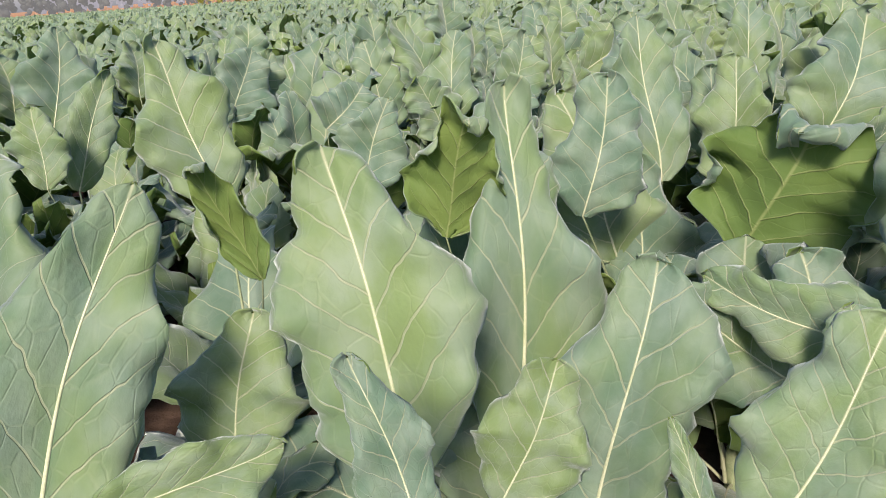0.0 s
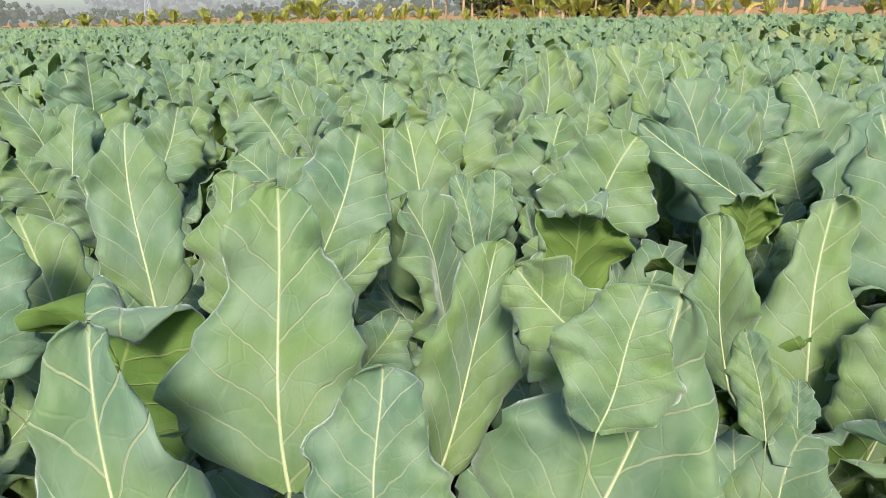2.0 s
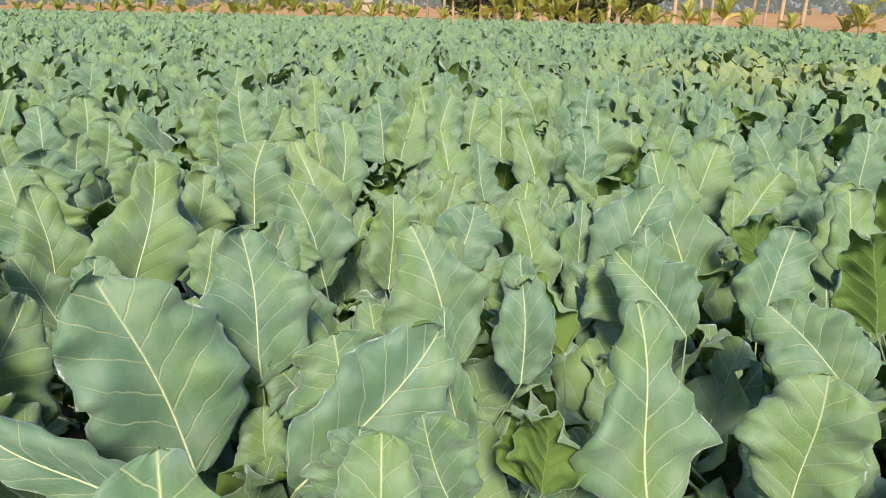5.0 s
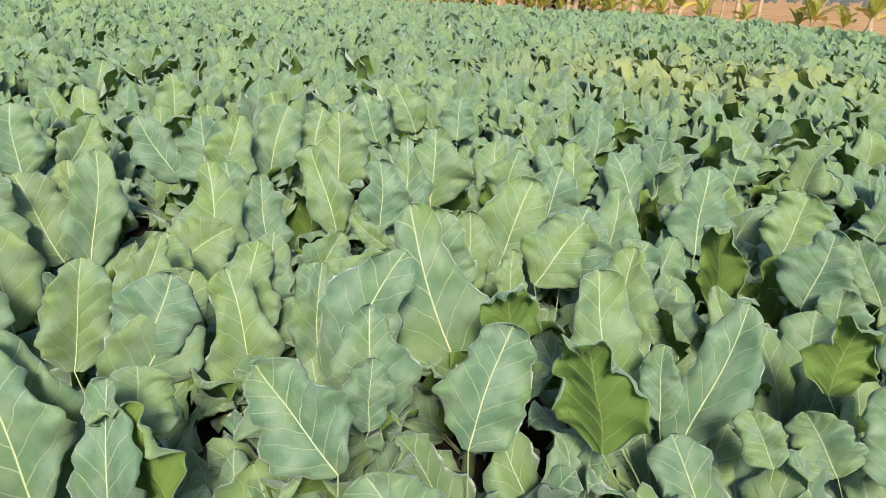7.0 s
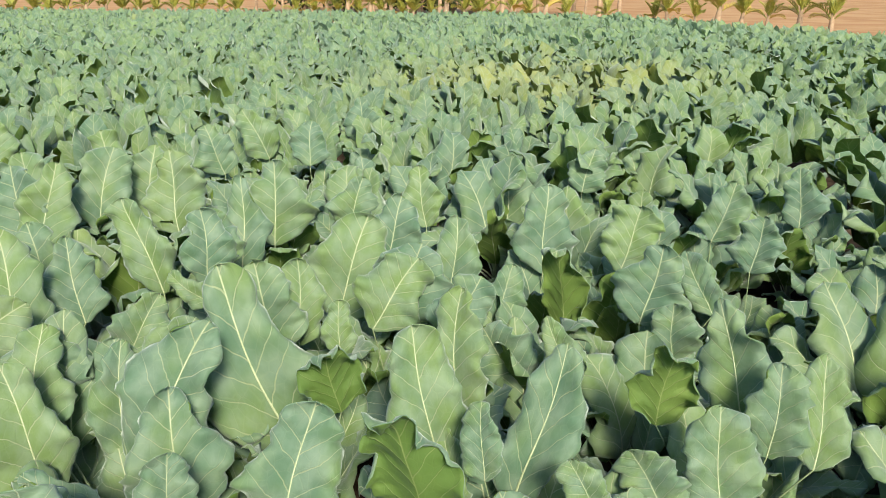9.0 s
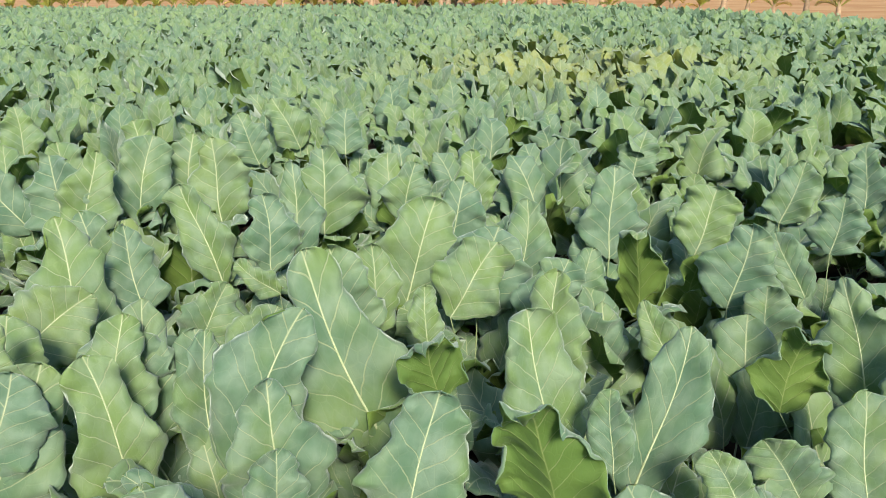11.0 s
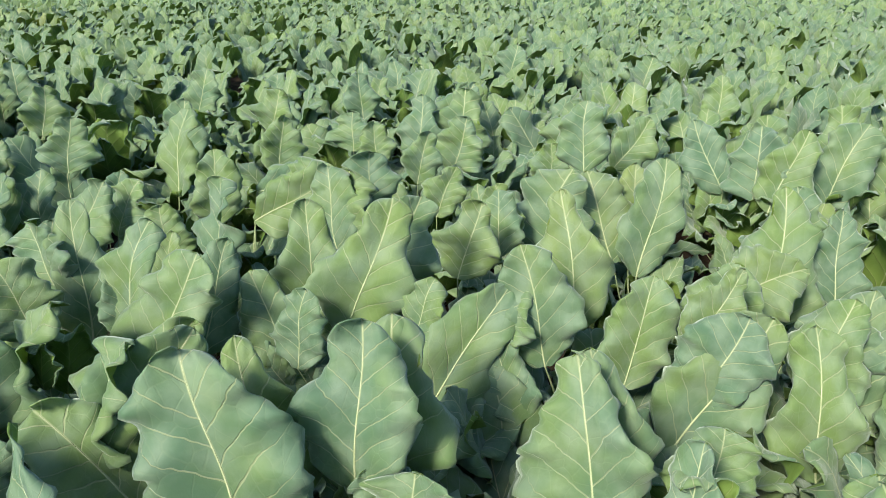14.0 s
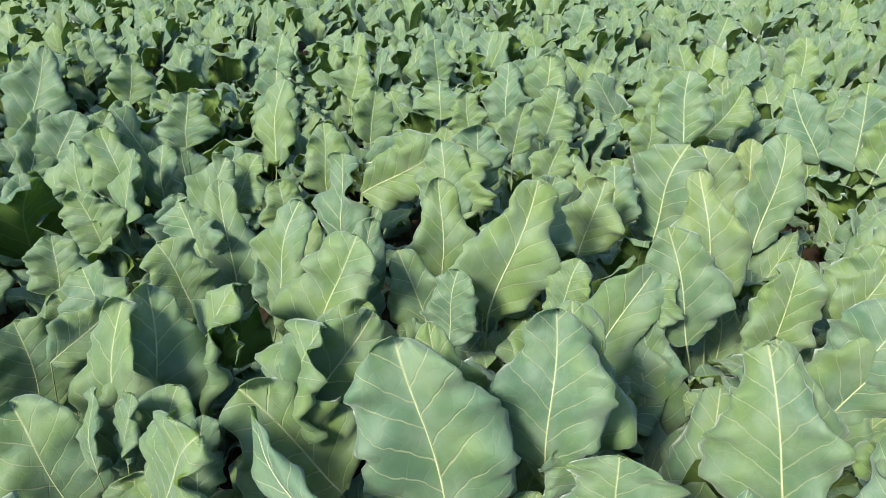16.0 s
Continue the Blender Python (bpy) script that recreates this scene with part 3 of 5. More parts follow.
leaf(p, (1.409, 2.237, 0.329), (1.383, 2.254, 0.456), 0.18, 72, shoulder=0.30)
p = crown(1.32, 2.18)
leaf(p, (1.271, 2.269, 0.291), (1.183, 2.393, 0.738), 0.27, 36, shoulder=0.80)
leaf(p, (1.241, 2.373, 0.388), (1.146, 2.470, 0.733), 0.28, 72, shoulder=1.00)
leaf(p, (1.289, 2.176, 0.297), (1.192, 2.116, 0.622), 0.25, 71, shoulder=0.50)
leaf(p, (1.566, 2.223, 0.487), (1.683, 2.263, 0.710), 0.26, -18, shoulder=0.60)
leaf(p, (1.368, 2.326, 0.362), (1.381, 2.390, 0.601), 0.17, 32, shoulder=0.50)
leaf(p, (1.509, 2.006, 0.408), (1.533, 1.967, 0.645), 0.23, 6, under=True, tip_curl=2.3, bend=0.25, shoulder=0.9)
leaf(p, (1.335, 2.282, 0.357), (1.306, 2.321, 0.535), 0.13, 76, shoulder=0.30)
leaf(p, (1.344, 2.202, 0.472), (1.302, 2.257, 0.638), 0.09, 2, shoulder=0.70, curl=(1.2, 1.0), bend=0.7)
p = crown(-0.10, 2.22)
leaf(p, (-0.153, 2.301, 0.512), (-0.060, 2.394, 0.619), 0.21, 42, shoulder=0.70, curl=(1.5, 0.2), bend=0.7)
p = crown(1.04, 2.22)
leaf(p, (0.940, 2.244, 0.378), (0.855, 2.272, 0.613), 0.23, 82, shoulder=0.50)
leaf(p, (0.861, 2.127, 0.434), (0.864, 2.184, 0.654), 0.14, 2, shoulder=0.30)
leaf(p, (1.021, 2.270, 0.565), (1.035, 2.441, 0.660), 0.16, 64, shoulder=0.30)
p = crown(2.31, 2.33)
leaf(p, (2.284, 2.430, 0.474), (2.299, 2.471, 0.595), 0.16, 6, shoulder=0.20)
p = crown(2.78, 2.38)
leaf(p, (2.796, 2.479, 0.412), (2.745, 2.572, 0.785), 0.22, 3, shoulder=1.00)
leaf(p, (3.009, 2.450, 0.480), (3.043, 2.485, 0.708), 0.21, -29, shoulder=0.40)
p = crown(1.17, 2.44)
leaf(p, (1.195, 2.533, 0.373), (1.285, 2.613, 0.715), 0.27, -19, shoulder=0.90)
leaf(p, (1.238, 2.423, 0.351), (1.217, 2.477, 0.520), 0.11, 59, shoulder=0.40)
p = crown(1.61, 2.45)
leaf(p, (1.521, 2.500, 0.415), (1.584, 2.760, 0.699), 0.29, 57, shoulder=0.60)
leaf(p, (1.660, 2.576, 0.335), (1.503, 2.452, 0.612), 0.30, 64, shoulder=0.50)
leaf(p, (1.481, 2.623, 0.428), (1.507, 2.818, 0.659), 0.21, 55, shoulder=0.70)
leaf(p, (1.518, 2.562, 0.467), (1.582, 2.626, 0.710), 0.26, -15, shoulder=1.00)
leaf(p, (1.485, 2.328, 0.388), (1.445, 2.392, 0.554), 0.12, 68, shoulder=0.70, curl=(1.5, 0.2), bend=0.7)
p = crown(2.03, 2.50)
leaf(p, (1.973, 2.582, 0.412), (1.839, 2.600, 0.807), 0.32, 39, shoulder=0.50)
leaf(p, (2.010, 2.364, 0.492), (1.710, 2.363, 0.727), 0.14, -1, shoulder=0.70, curl=(0.2, 1.5), bend=0.7)
leaf(p, (2.189, 2.474, 0.466), (2.426, 2.628, 0.700), 0.25, 20, shoulder=0.30)
leaf(p, (2.075, 2.693, 0.302), (2.062, 2.738, 0.465), 0.14, 22, shoulder=0.50)
p = crown(0.45, 2.51)
leaf(p, (0.357, 2.544, 0.386), (0.298, 2.592, 0.573), 0.19, 63, shoulder=0.50)
p = crown(0.91, 2.52)
leaf(p, (0.812, 2.552, 0.373), (0.707, 2.416, 0.578), 0.21, 62, shoulder=0.40)
leaf(p, (0.923, 2.483, 0.481), (0.766, 2.478, 0.646), 0.21, 29, shoulder=0.30)
p = crown(2.50, 2.56)
leaf(p, (2.487, 2.659, 0.391), (2.422, 2.747, 0.694), 0.09, -5, shoulder=0.70, curl=(1.5, 0.2), bend=0.7)
leaf(p, (2.258, 2.725, 0.431), (2.200, 2.773, 0.614), 0.27, 10, shoulder=0.30)
leaf(p, (2.600, 2.577, 0.412), (2.579, 2.526, 0.592), 0.14, -11, under=True, tip_curl=1.9, bend=0.25, shoulder=0.9)
leaf(p, (2.457, 2.449, 0.459), (2.399, 2.492, 0.608), 0.17, -2, shoulder=0.30)
leaf(p, (2.611, 2.497, 0.457), (2.590, 2.481, 0.614), 0.14, -37, under=True, tip_curl=2.0, bend=0.25, shoulder=0.9)
p = crown(3.19, 2.61)
leaf(p, (3.235, 2.704, 0.537), (3.087, 2.809, 0.685), 0.22, -17, shoulder=0.40)
p = crown(1.29, 2.74)
leaf(p, (1.283, 2.838, 0.432), (1.342, 2.944, 0.750), 0.28, 13, shoulder=0.80)
leaf(p, (1.262, 2.970, 0.408), (1.245, 3.120, 0.701), 0.19, 50, shoulder=0.80)
leaf(p, (1.068, 2.875, 0.427), (1.012, 2.900, 0.630), 0.14, 58, shoulder=0.40)
leaf(p, (1.215, 2.631, 0.442), (1.256, 2.639, 0.610), 0.16, 60, under=True, tip_curl=2.1, bend=0.25, shoulder=0.9)
leaf(p, (1.275, 2.562, 0.513), (1.294, 2.553, 0.633), 0.11, 26, under=True, tip_curl=2.3, bend=0.25, shoulder=0.9)
leaf(p, (1.110, 2.857, 0.387), (1.114, 2.911, 0.490), 0.10, 56, shoulder=0.70, curl=(1.5, 0.2), bend=0.7)
p = crown(2.07, 2.80)
leaf(p, (1.997, 2.864, 0.368), (1.977, 2.980, 0.763), 0.30, 39, shoulder=0.90)
leaf(p, (1.881, 2.739, 0.370), (1.793, 2.741, 0.755), 0.23, 54, shoulder=0.80)
leaf(p, (2.051, 2.780, 0.499), (1.999, 2.865, 0.805), 0.28, 26, shoulder=0.90)
leaf(p, (1.990, 2.795, 0.331), (2.004, 2.855, 0.478), 0.10, 36, shoulder=0.40)
leaf(p, (2.041, 2.807, 0.418), (2.051, 2.859, 0.553), 0.11, 17, shoulder=0.70, curl=(1.2, 1.0), bend=0.7)
leaf(p, (2.134, 2.806, 0.428), (2.071, 2.797, 0.541), 0.19, 51, shoulder=0.30)
p = crown(0.99, 2.80)
leaf(p, (0.904, 2.847, 0.373), (0.816, 2.913, 0.789), 0.22, 55, shoulder=0.90)
leaf(p, (1.081, 2.863, 0.448), (1.082, 2.982, 0.765), 0.19, 14, shoulder=0.60)
leaf(p, (0.997, 3.035, 0.428), (0.950, 3.122, 0.659), 0.14, 49, shoulder=0.60)
leaf(p, (0.940, 2.695, 0.469), (0.868, 2.643, 0.688), 0.22, 78, shoulder=0.30)
leaf(p, (0.821, 2.813, 0.537), (0.714, 2.819, 0.732), 0.27, 12, shoulder=0.80)
p = crown(-0.76, 2.91)
leaf(p, (-0.852, 2.942, 0.413), (-0.911, 3.089, 0.687), 0.22, 86, shoulder=0.70)
leaf(p, (-0.845, 3.059, 0.418), (-0.774, 3.180, 0.685), 0.27, 45, shoulder=0.80)
leaf(p, (-0.851, 3.185, 0.422), (-0.750, 3.327, 0.656), 0.22, 36, shoulder=0.80)
p = crown(2.99, 2.95)
leaf(p, (3.011, 3.043, 0.500), (2.848, 3.135, 0.690), 0.23, -13, shoulder=0.60)
p = crown(0.11, 2.95)
leaf(p, (0.013, 2.988, 0.456), (-0.109, 2.997, 0.767), 0.22, 66, shoulder=0.40)
leaf(p, (0.085, 2.923, 0.396), (0.117, 3.001, 0.719), 0.20, 0, shoulder=0.50)
leaf(p, (-0.128, 2.878, 0.384), (-0.223, 2.920, 0.701), 0.24, 15, shoulder=0.70)
leaf(p, (0.273, 3.106, 0.428), (0.338, 3.239, 0.673), 0.23, 21, shoulder=0.90)
leaf(p, (0.067, 3.105, 0.409), (0.017, 3.152, 0.685), 0.17, 24, shoulder=0.60)
leaf(p, (0.073, 2.828, 0.363), (-0.003, 2.809, 0.586), 0.23, 59, shoulder=0.40)
leaf(p, (0.206, 3.017, 0.334), (0.179, 3.089, 0.532), 0.19, 76, shoulder=0.40)
p = crown(2.49, 2.99)
leaf(p, (2.438, 3.078, 0.346), (2.339, 3.128, 0.746), 0.25, 29, shoulder=0.50)
leaf(p, (2.463, 2.976, 0.447), (2.341, 3.080, 0.756), 0.27, 6, shoulder=0.90)
leaf(p, (2.608, 2.933, 0.422), (2.609, 3.033, 0.707), 0.15, -4, shoulder=0.90)
p = crown(2.76, 3.06)
leaf(p, (2.709, 2.977, 0.482), (2.585, 2.989, 0.656), 0.15, -31, under=True, tip_curl=2.3, bend=0.25, shoulder=0.9)
leaf(p, (2.596, 3.118, 0.506), (2.594, 3.164, 0.658), 0.16, 16, shoulder=0.40)
p = crown(3.89, 3.09)
leaf(p, (3.933, 3.181, 0.438), (3.883, 3.242, 0.546), 0.12, -22, shoulder=0.40)
p = crown(4.17, 3.10)
leaf(p, (4.225, 3.184, 0.380), (4.229, 3.275, 0.621), 0.18, -33, shoulder=0.30)
leaf(p, (4.120, 3.240, 0.374), (4.058, 3.318, 0.496), 0.19, -32, shoulder=0.30)
p = crown(1.89, 3.14)
leaf(p, (1.823, 3.211, 0.261), (1.939, 3.455, 0.651), 0.23, 50, shoulder=0.30)
p = crown(1.61, 3.15)
leaf(p, (1.566, 3.233, 0.457), (1.606, 3.384, 0.836), 0.28, 42, shoulder=0.70)
leaf(p, (1.528, 3.410, 0.454), (1.547, 3.572, 0.782), 0.27, 43, shoulder=0.90)
leaf(p, (1.463, 3.114, 0.311), (1.358, 3.102, 0.652), 0.22, 65, shoulder=0.50)
leaf(p, (1.564, 3.060, 0.439), (1.553, 3.119, 0.641), 0.18, 19, shoulder=0.50)
leaf(p, (1.540, 3.242, 0.420), (1.495, 3.292, 0.602), 0.16, 39, shoulder=0.30)
leaf(p, (1.739, 3.311, 0.464), (1.779, 3.373, 0.643), 0.16, 4, shoulder=0.60)
leaf(p, (1.485, 3.091, 0.327), (1.401, 3.052, 0.468), 0.13, 57, shoulder=0.30)
p = crown(3.28, 3.16)
leaf(p, (3.276, 3.257, 0.409), (3.358, 3.338, 0.690), 0.23, -4, shoulder=0.40)
p = crown(0.29, 3.18)
leaf(p, (0.278, 3.282, 0.435), (0.360, 3.359, 0.658), 0.26, 11, shoulder=0.80)
leaf(p, (0.162, 3.314, 0.442), (0.156, 3.388, 0.649), 0.19, 58, shoulder=0.80)
p = crown(-0.00, 3.26)
leaf(p, (-0.094, 3.299, 0.364), (-0.175, 3.346, 0.668), 0.22, 73, shoulder=0.80)
leaf(p, (0.025, 3.256, 0.648), (-0.008, 3.310, 0.856), 0.22, 58, shoulder=0.90)
p = crown(-1.87, 3.26)
leaf(p, (-1.936, 3.340, 0.291), (-1.950, 3.573, 0.798), 0.41, 51, shoulder=0.80)
p = crown(2.95, 3.27)
leaf(p, (2.907, 3.366, 0.409), (2.768, 3.354, 0.565), 0.11, 29, shoulder=0.70, curl=(0.2, 1.5), bend=0.7)
leaf(p, (2.904, 3.206, 0.462), (2.831, 3.243, 0.626), 0.19, 8, shoulder=0.40)
leaf(p, (3.045, 3.334, 0.398), (3.044, 3.386, 0.564), 0.14, 21, shoulder=0.20)
p = crown(1.37, 3.28)
leaf(p, (1.293, 3.340, 0.383), (1.237, 3.422, 0.745), 0.25, 48, shoulder=0.90)
p = crown(0.80, 3.28)
leaf(p, (0.806, 3.380, 0.338), (0.734, 3.459, 0.716), 0.34, -9, shoulder=0.70)
leaf(p, (0.549, 3.336, 0.383), (0.486, 3.354, 0.584), 0.21, 61, shoulder=0.50)
p = crown(2.09, 3.29)
leaf(p, (2.058, 3.389, 0.310), (1.927, 3.414, 0.533), 0.18, 31, shoulder=0.50)
leaf(p, (1.939, 3.433, 0.481), (1.992, 3.481, 0.638), 0.19, -16, shoulder=0.70)
p = crown(3.78, 3.31)
leaf(p, (3.809, 3.406, 0.297), (3.948, 3.470, 0.700), 0.19, -32, shoulder=0.30)
leaf(p, (3.635, 3.434, 0.430), (3.580, 3.514, 0.754), 0.22, 6, shoulder=0.40)
leaf(p, (3.566, 3.210, 0.443), (3.494, 3.181, 0.711), 0.22, -37, under=True, tip_curl=1.8, bend=0.25, shoulder=0.9)
leaf(p, (3.635, 3.286, 0.400), (3.504, 3.349, 0.568), 0.07, -19, shoulder=0.70, curl=(1.5, 0.2), bend=0.7)
leaf(p, (3.663, 3.381, 0.332), (3.649, 3.447, 0.527), 0.12, -23, shoulder=0.30)
leaf(p, (3.716, 3.306, 0.468), (3.719, 3.348, 0.642), 0.11, -22, shoulder=0.30)
p = crown(4.37, 3.36)
leaf(p, (4.422, 3.447, 0.435), (4.399, 3.566, 0.739), 0.22, -47, shoulder=0.90)
leaf(p, (4.497, 3.268, 0.420), (4.553, 3.346, 0.675), 0.14, -30, shoulder=0.40)
leaf(p, (4.402, 3.310, 0.437), (4.441, 3.351, 0.663), 0.16, -39, shoulder=0.50)
leaf(p, (4.180, 3.440, 0.468), (4.185, 3.399, 0.670), 0.18, -22, under=True, tip_curl=1.7, bend=0.25, shoulder=0.9)
p = crown(2.44, 3.41)
leaf(p, (2.405, 3.502, 0.303), (2.533, 3.678, 0.655), 0.25, 22, shoulder=0.30)
leaf(p, (2.233, 3.592, 0.380), (2.245, 3.699, 0.669), 0.22, 41, shoulder=0.50)
leaf(p, (2.436, 3.551, 0.441), (2.502, 3.631, 0.661), 0.23, 7, shoulder=0.40)
leaf(p, (2.370, 3.643, 0.538), (2.448, 3.747, 0.726), 0.16, 21, shoulder=0.90)
p = crown(-2.16, 3.47)
leaf(p, (-2.251, 3.503, 0.378), (-2.324, 3.572, 0.701), 0.32, 70, shoulder=0.60)
p = crown(2.89, 3.54)
leaf(p, (2.925, 3.628, 0.343), (3.117, 3.701, 0.713), 0.29, -33, shoulder=0.70)
leaf(p, (2.705, 3.773, 0.326), (2.728, 3.903, 0.690), 0.19, 11, shoulder=0.90)
leaf(p, (2.714, 3.600, 0.312), (2.632, 3.662, 0.667), 0.21, 15, shoulder=0.50)
leaf(p, (2.864, 3.710, 0.324), (2.866, 3.804, 0.635), 0.17, 14, shoulder=0.70)
leaf(p, (3.056, 3.479, 0.313), (3.017, 3.569, 0.619), 0.23, 11, shoulder=1.00)
leaf(p, (2.844, 3.813, 0.327), (2.834, 3.872, 0.610), 0.18, 5, shoulder=0.40)
leaf(p, (2.870, 3.776, 0.412), (3.079, 3.881, 0.580), 0.18, 3, shoulder=0.40)
leaf(p, (2.665, 3.731, 0.418), (2.677, 3.829, 0.686), 0.21, -9, shoulder=0.90)
p = crown(2.09, 3.61)
leaf(p, (2.029, 3.690, 0.441), (1.922, 3.775, 0.824), 0.23, 29, shoulder=1.00)
leaf(p, (2.051, 3.493, 0.424), (1.952, 3.505, 0.745), 0.23, 30, shoulder=0.60)
p = crown(1.03, 3.66)
leaf(p, (0.998, 3.751, 0.410), (0.883, 3.821, 0.702), 0.25, 16, shoulder=0.40)
leaf(p, (0.986, 3.771, 0.407), (0.976, 3.867, 0.693), 0.38, 1, shoulder=0.40)
p = crown(3.70, 3.67)
leaf(p, (3.745, 3.757, 0.365), (3.770, 3.847, 0.695), 0.22, -27, shoulder=0.70, curl=(1.5, 0.2), bend=0.7)
leaf(p, (3.745, 3.997, 0.450), (3.865, 4.038, 0.650), 0.20, -16, shoulder=0.50)
p = crown(0.54, 3.67)
leaf(p, (0.500, 3.759, 0.415), (0.797, 3.965, 0.636), 0.27, 33, shoulder=0.20)
leaf(p, (0.446, 3.824, 0.518), (0.668, 4.109, 0.544), 0.22, 46, shoulder=0.70, curl=(1.5, 0.2), bend=0.7)
leaf(p, (0.422, 3.632, 0.422), (0.359, 3.680, 0.715), 0.23, 64, shoulder=0.60)
leaf(p, (0.572, 3.915, 0.452), (0.663, 3.985, 0.649), 0.29, 19, shoulder=0.70)
p = crown(3.31, 3.69)
leaf(p, (3.301, 3.792, 0.228), (3.100, 3.906, 0.781), 0.30, 6, shoulder=0.90)
leaf(p, (3.417, 3.636, 0.467), (3.393, 3.578, 0.659), 0.16, 12, under=True, tip_curl=1.8, bend=0.25, shoulder=0.9)
leaf(p, (3.428, 3.908, 0.481), (3.426, 3.954, 0.637), 0.10, 4, shoulder=0.20)
p = crown(1.57, 3.71)
leaf(p, (1.530, 3.799, 0.426), (1.558, 3.887, 0.682), 0.24, 18, shoulder=0.80)
p = crown(2.68, 3.72)
leaf(p, (2.702, 3.817, 0.421), (2.645, 3.881, 0.653), 0.24, -9, shoulder=0.50)
p = crown(2.94, 3.73)
leaf(p, (2.922, 3.824, 0.474), (3.035, 3.903, 0.641), 0.16, 19, shoulder=0.30)
p = crown(2.35, 3.75)
leaf(p, (2.343, 3.853, 0.425), (2.391, 3.925, 0.666), 0.23, -4, shoulder=0.60)
p = crown(-0.24, 3.79)
leaf(p, (-0.266, 3.887, 0.335), (-0.315, 4.022, 0.751), 0.27, 5, shoulder=0.50)
p = crown(3.97, 3.85)
leaf(p, (3.994, 3.945, 0.312), (3.872, 4.033, 0.468), 0.23, -28, shoulder=0.50)
leaf(p, (4.109, 3.791, 0.390), (4.035, 3.869, 0.575), 0.14, -28, shoulder=0.70, curl=(1.5, 0.2), bend=0.7)
p = crown(-1.75, 3.91)
leaf(p, (-1.840, 3.956, 0.399), (-1.908, 4.058, 0.688), 0.29, 69, shoulder=0.80)
p = crown(1.00, 3.94)
leaf(p, (0.933, 4.009, 0.455), (0.896, 4.043, 0.716), 0.26, 58, shoulder=0.40)
p = crown(3.23, 3.99)
leaf(p, (3.250, 4.087, 0.413), (3.171, 4.167, 0.688), 0.27, -7, shoulder=0.80)
leaf(p, (3.298, 4.171, 0.390), (3.305, 4.243, 0.665), 0.17, 8, shoulder=0.20)
p = crown(4.39, 3.99)
leaf(p, (4.433, 4.082, 0.413), (4.511, 4.114, 0.676), 0.27, -36, shoulder=0.80)
leaf(p, (4.661, 4.020, 0.456), (4.606, 4.136, 0.644), 0.16, -35, shoulder=0.30)
leaf(p, (4.488, 3.921, 0.334), (4.494, 3.992, 0.524), 0.22, -42, shoulder=0.40)
p = crown(-0.48, 4.00)
leaf(p, (-0.523, 4.089, 0.321), (-0.569, 4.170, 0.742), 0.33, 39, shoulder=0.80)
p = crown(-2.61, 4.04)
leaf(p, (-2.700, 4.079, 0.375), (-2.773, 4.116, 0.686), 0.29, 67, shoulder=0.70)
p = crown(2.79, 4.07)
leaf(p, (2.769, 4.163, 0.387), (2.867, 4.255, 0.571), 0.20, 22, shoulder=0.60)
p = crown(1.62, 4.10)
leaf(p, (1.627, 4.195, 0.377), (1.666, 4.309, 0.724), 0.40, -13, shoulder=0.90)
leaf(p, (1.513, 4.082, 0.428), (1.453, 4.118, 0.667), 0.21, 31, shoulder=0.70)
leaf(p, (1.539, 4.048, 0.429), (1.474, 4.100, 0.659), 0.23, 23, shoulder=0.60)
leaf(p, (1.704, 4.328, 0.442), (1.625, 4.361, 0.667), 0.22, 36, shoulder=0.60)
p = crown(3.60, 4.11)
leaf(p, (3.634, 4.202, 0.402), (3.724, 4.277, 0.679), 0.34, -16, shoulder=0.30)
leaf(p, (3.538, 4.153, 0.436), (3.702, 4.208, 0.652), 0.26, -13, shoulder=0.30)
p = crown(1.19, 4.11)
leaf(p, (1.129, 4.188, 0.455), (1.161, 4.271, 0.654), 0.19, 39, shoulder=0.40)
p = crown(2.47, 4.17)
leaf(p, (2.427, 4.263, 0.333), (2.358, 4.413, 0.764), 0.27, 22, shoulder=0.90)
leaf(p, (2.572, 4.446, 0.400), (2.516, 4.540, 0.683), 0.22, 24, shoulder=0.80)
leaf(p, (2.312, 4.061, 0.475), (2.515, 4.171, 0.602), 0.24, 9, shoulder=0.40)
p = crown(3.04, 4.23)
leaf(p, (3.018, 4.324, 0.491), (2.889, 4.341, 0.602), 0.12, -2, shoulder=0.70, curl=(1.2, 1.0), bend=0.7)
p = crown(1.99, 4.23)
leaf(p, (1.949, 4.319, 0.367), (1.951, 4.464, 0.781), 0.24, 29, shoulder=0.60)
leaf(p, (1.869, 4.426, 0.358), (1.844, 4.499, 0.734), 0.26, 26, shoulder=0.80)
leaf(p, (1.846, 4.338, 0.387), (1.681, 4.378, 0.701), 0.31, 23, shoulder=0.70)
p = crown(-2.92, 4.27)
leaf(p, (-3.011, 4.310, 0.366), (-3.087, 4.370, 0.711), 0.32, 59, shoulder=0.70)
p = crown(0.04, 4.28)
leaf(p, (-0.038, 4.336, 0.395), (-0.073, 4.415, 0.682), 0.26, 61, shoulder=0.80)
p = crown(4.96, 4.29)
leaf(p, (5.013, 4.368, 0.445), (5.079, 4.406, 0.652), 0.23, -46, shoulder=0.50)
p = crown(3.82, 4.33)
leaf(p, (3.841, 4.430, 0.374), (3.887, 4.529, 0.686), 0.21, -12, shoulder=0.60)
leaf(p, (3.946, 4.212, 0.376), (4.040, 4.251, 0.588), 0.17, -10, shoulder=0.40)
p = crown(3.42, 4.33)
leaf(p, (3.425, 4.434, 0.340), (3.565, 4.555, 0.695), 0.30, 2, shoulder=0.30)
p = crown(4.47, 4.37)
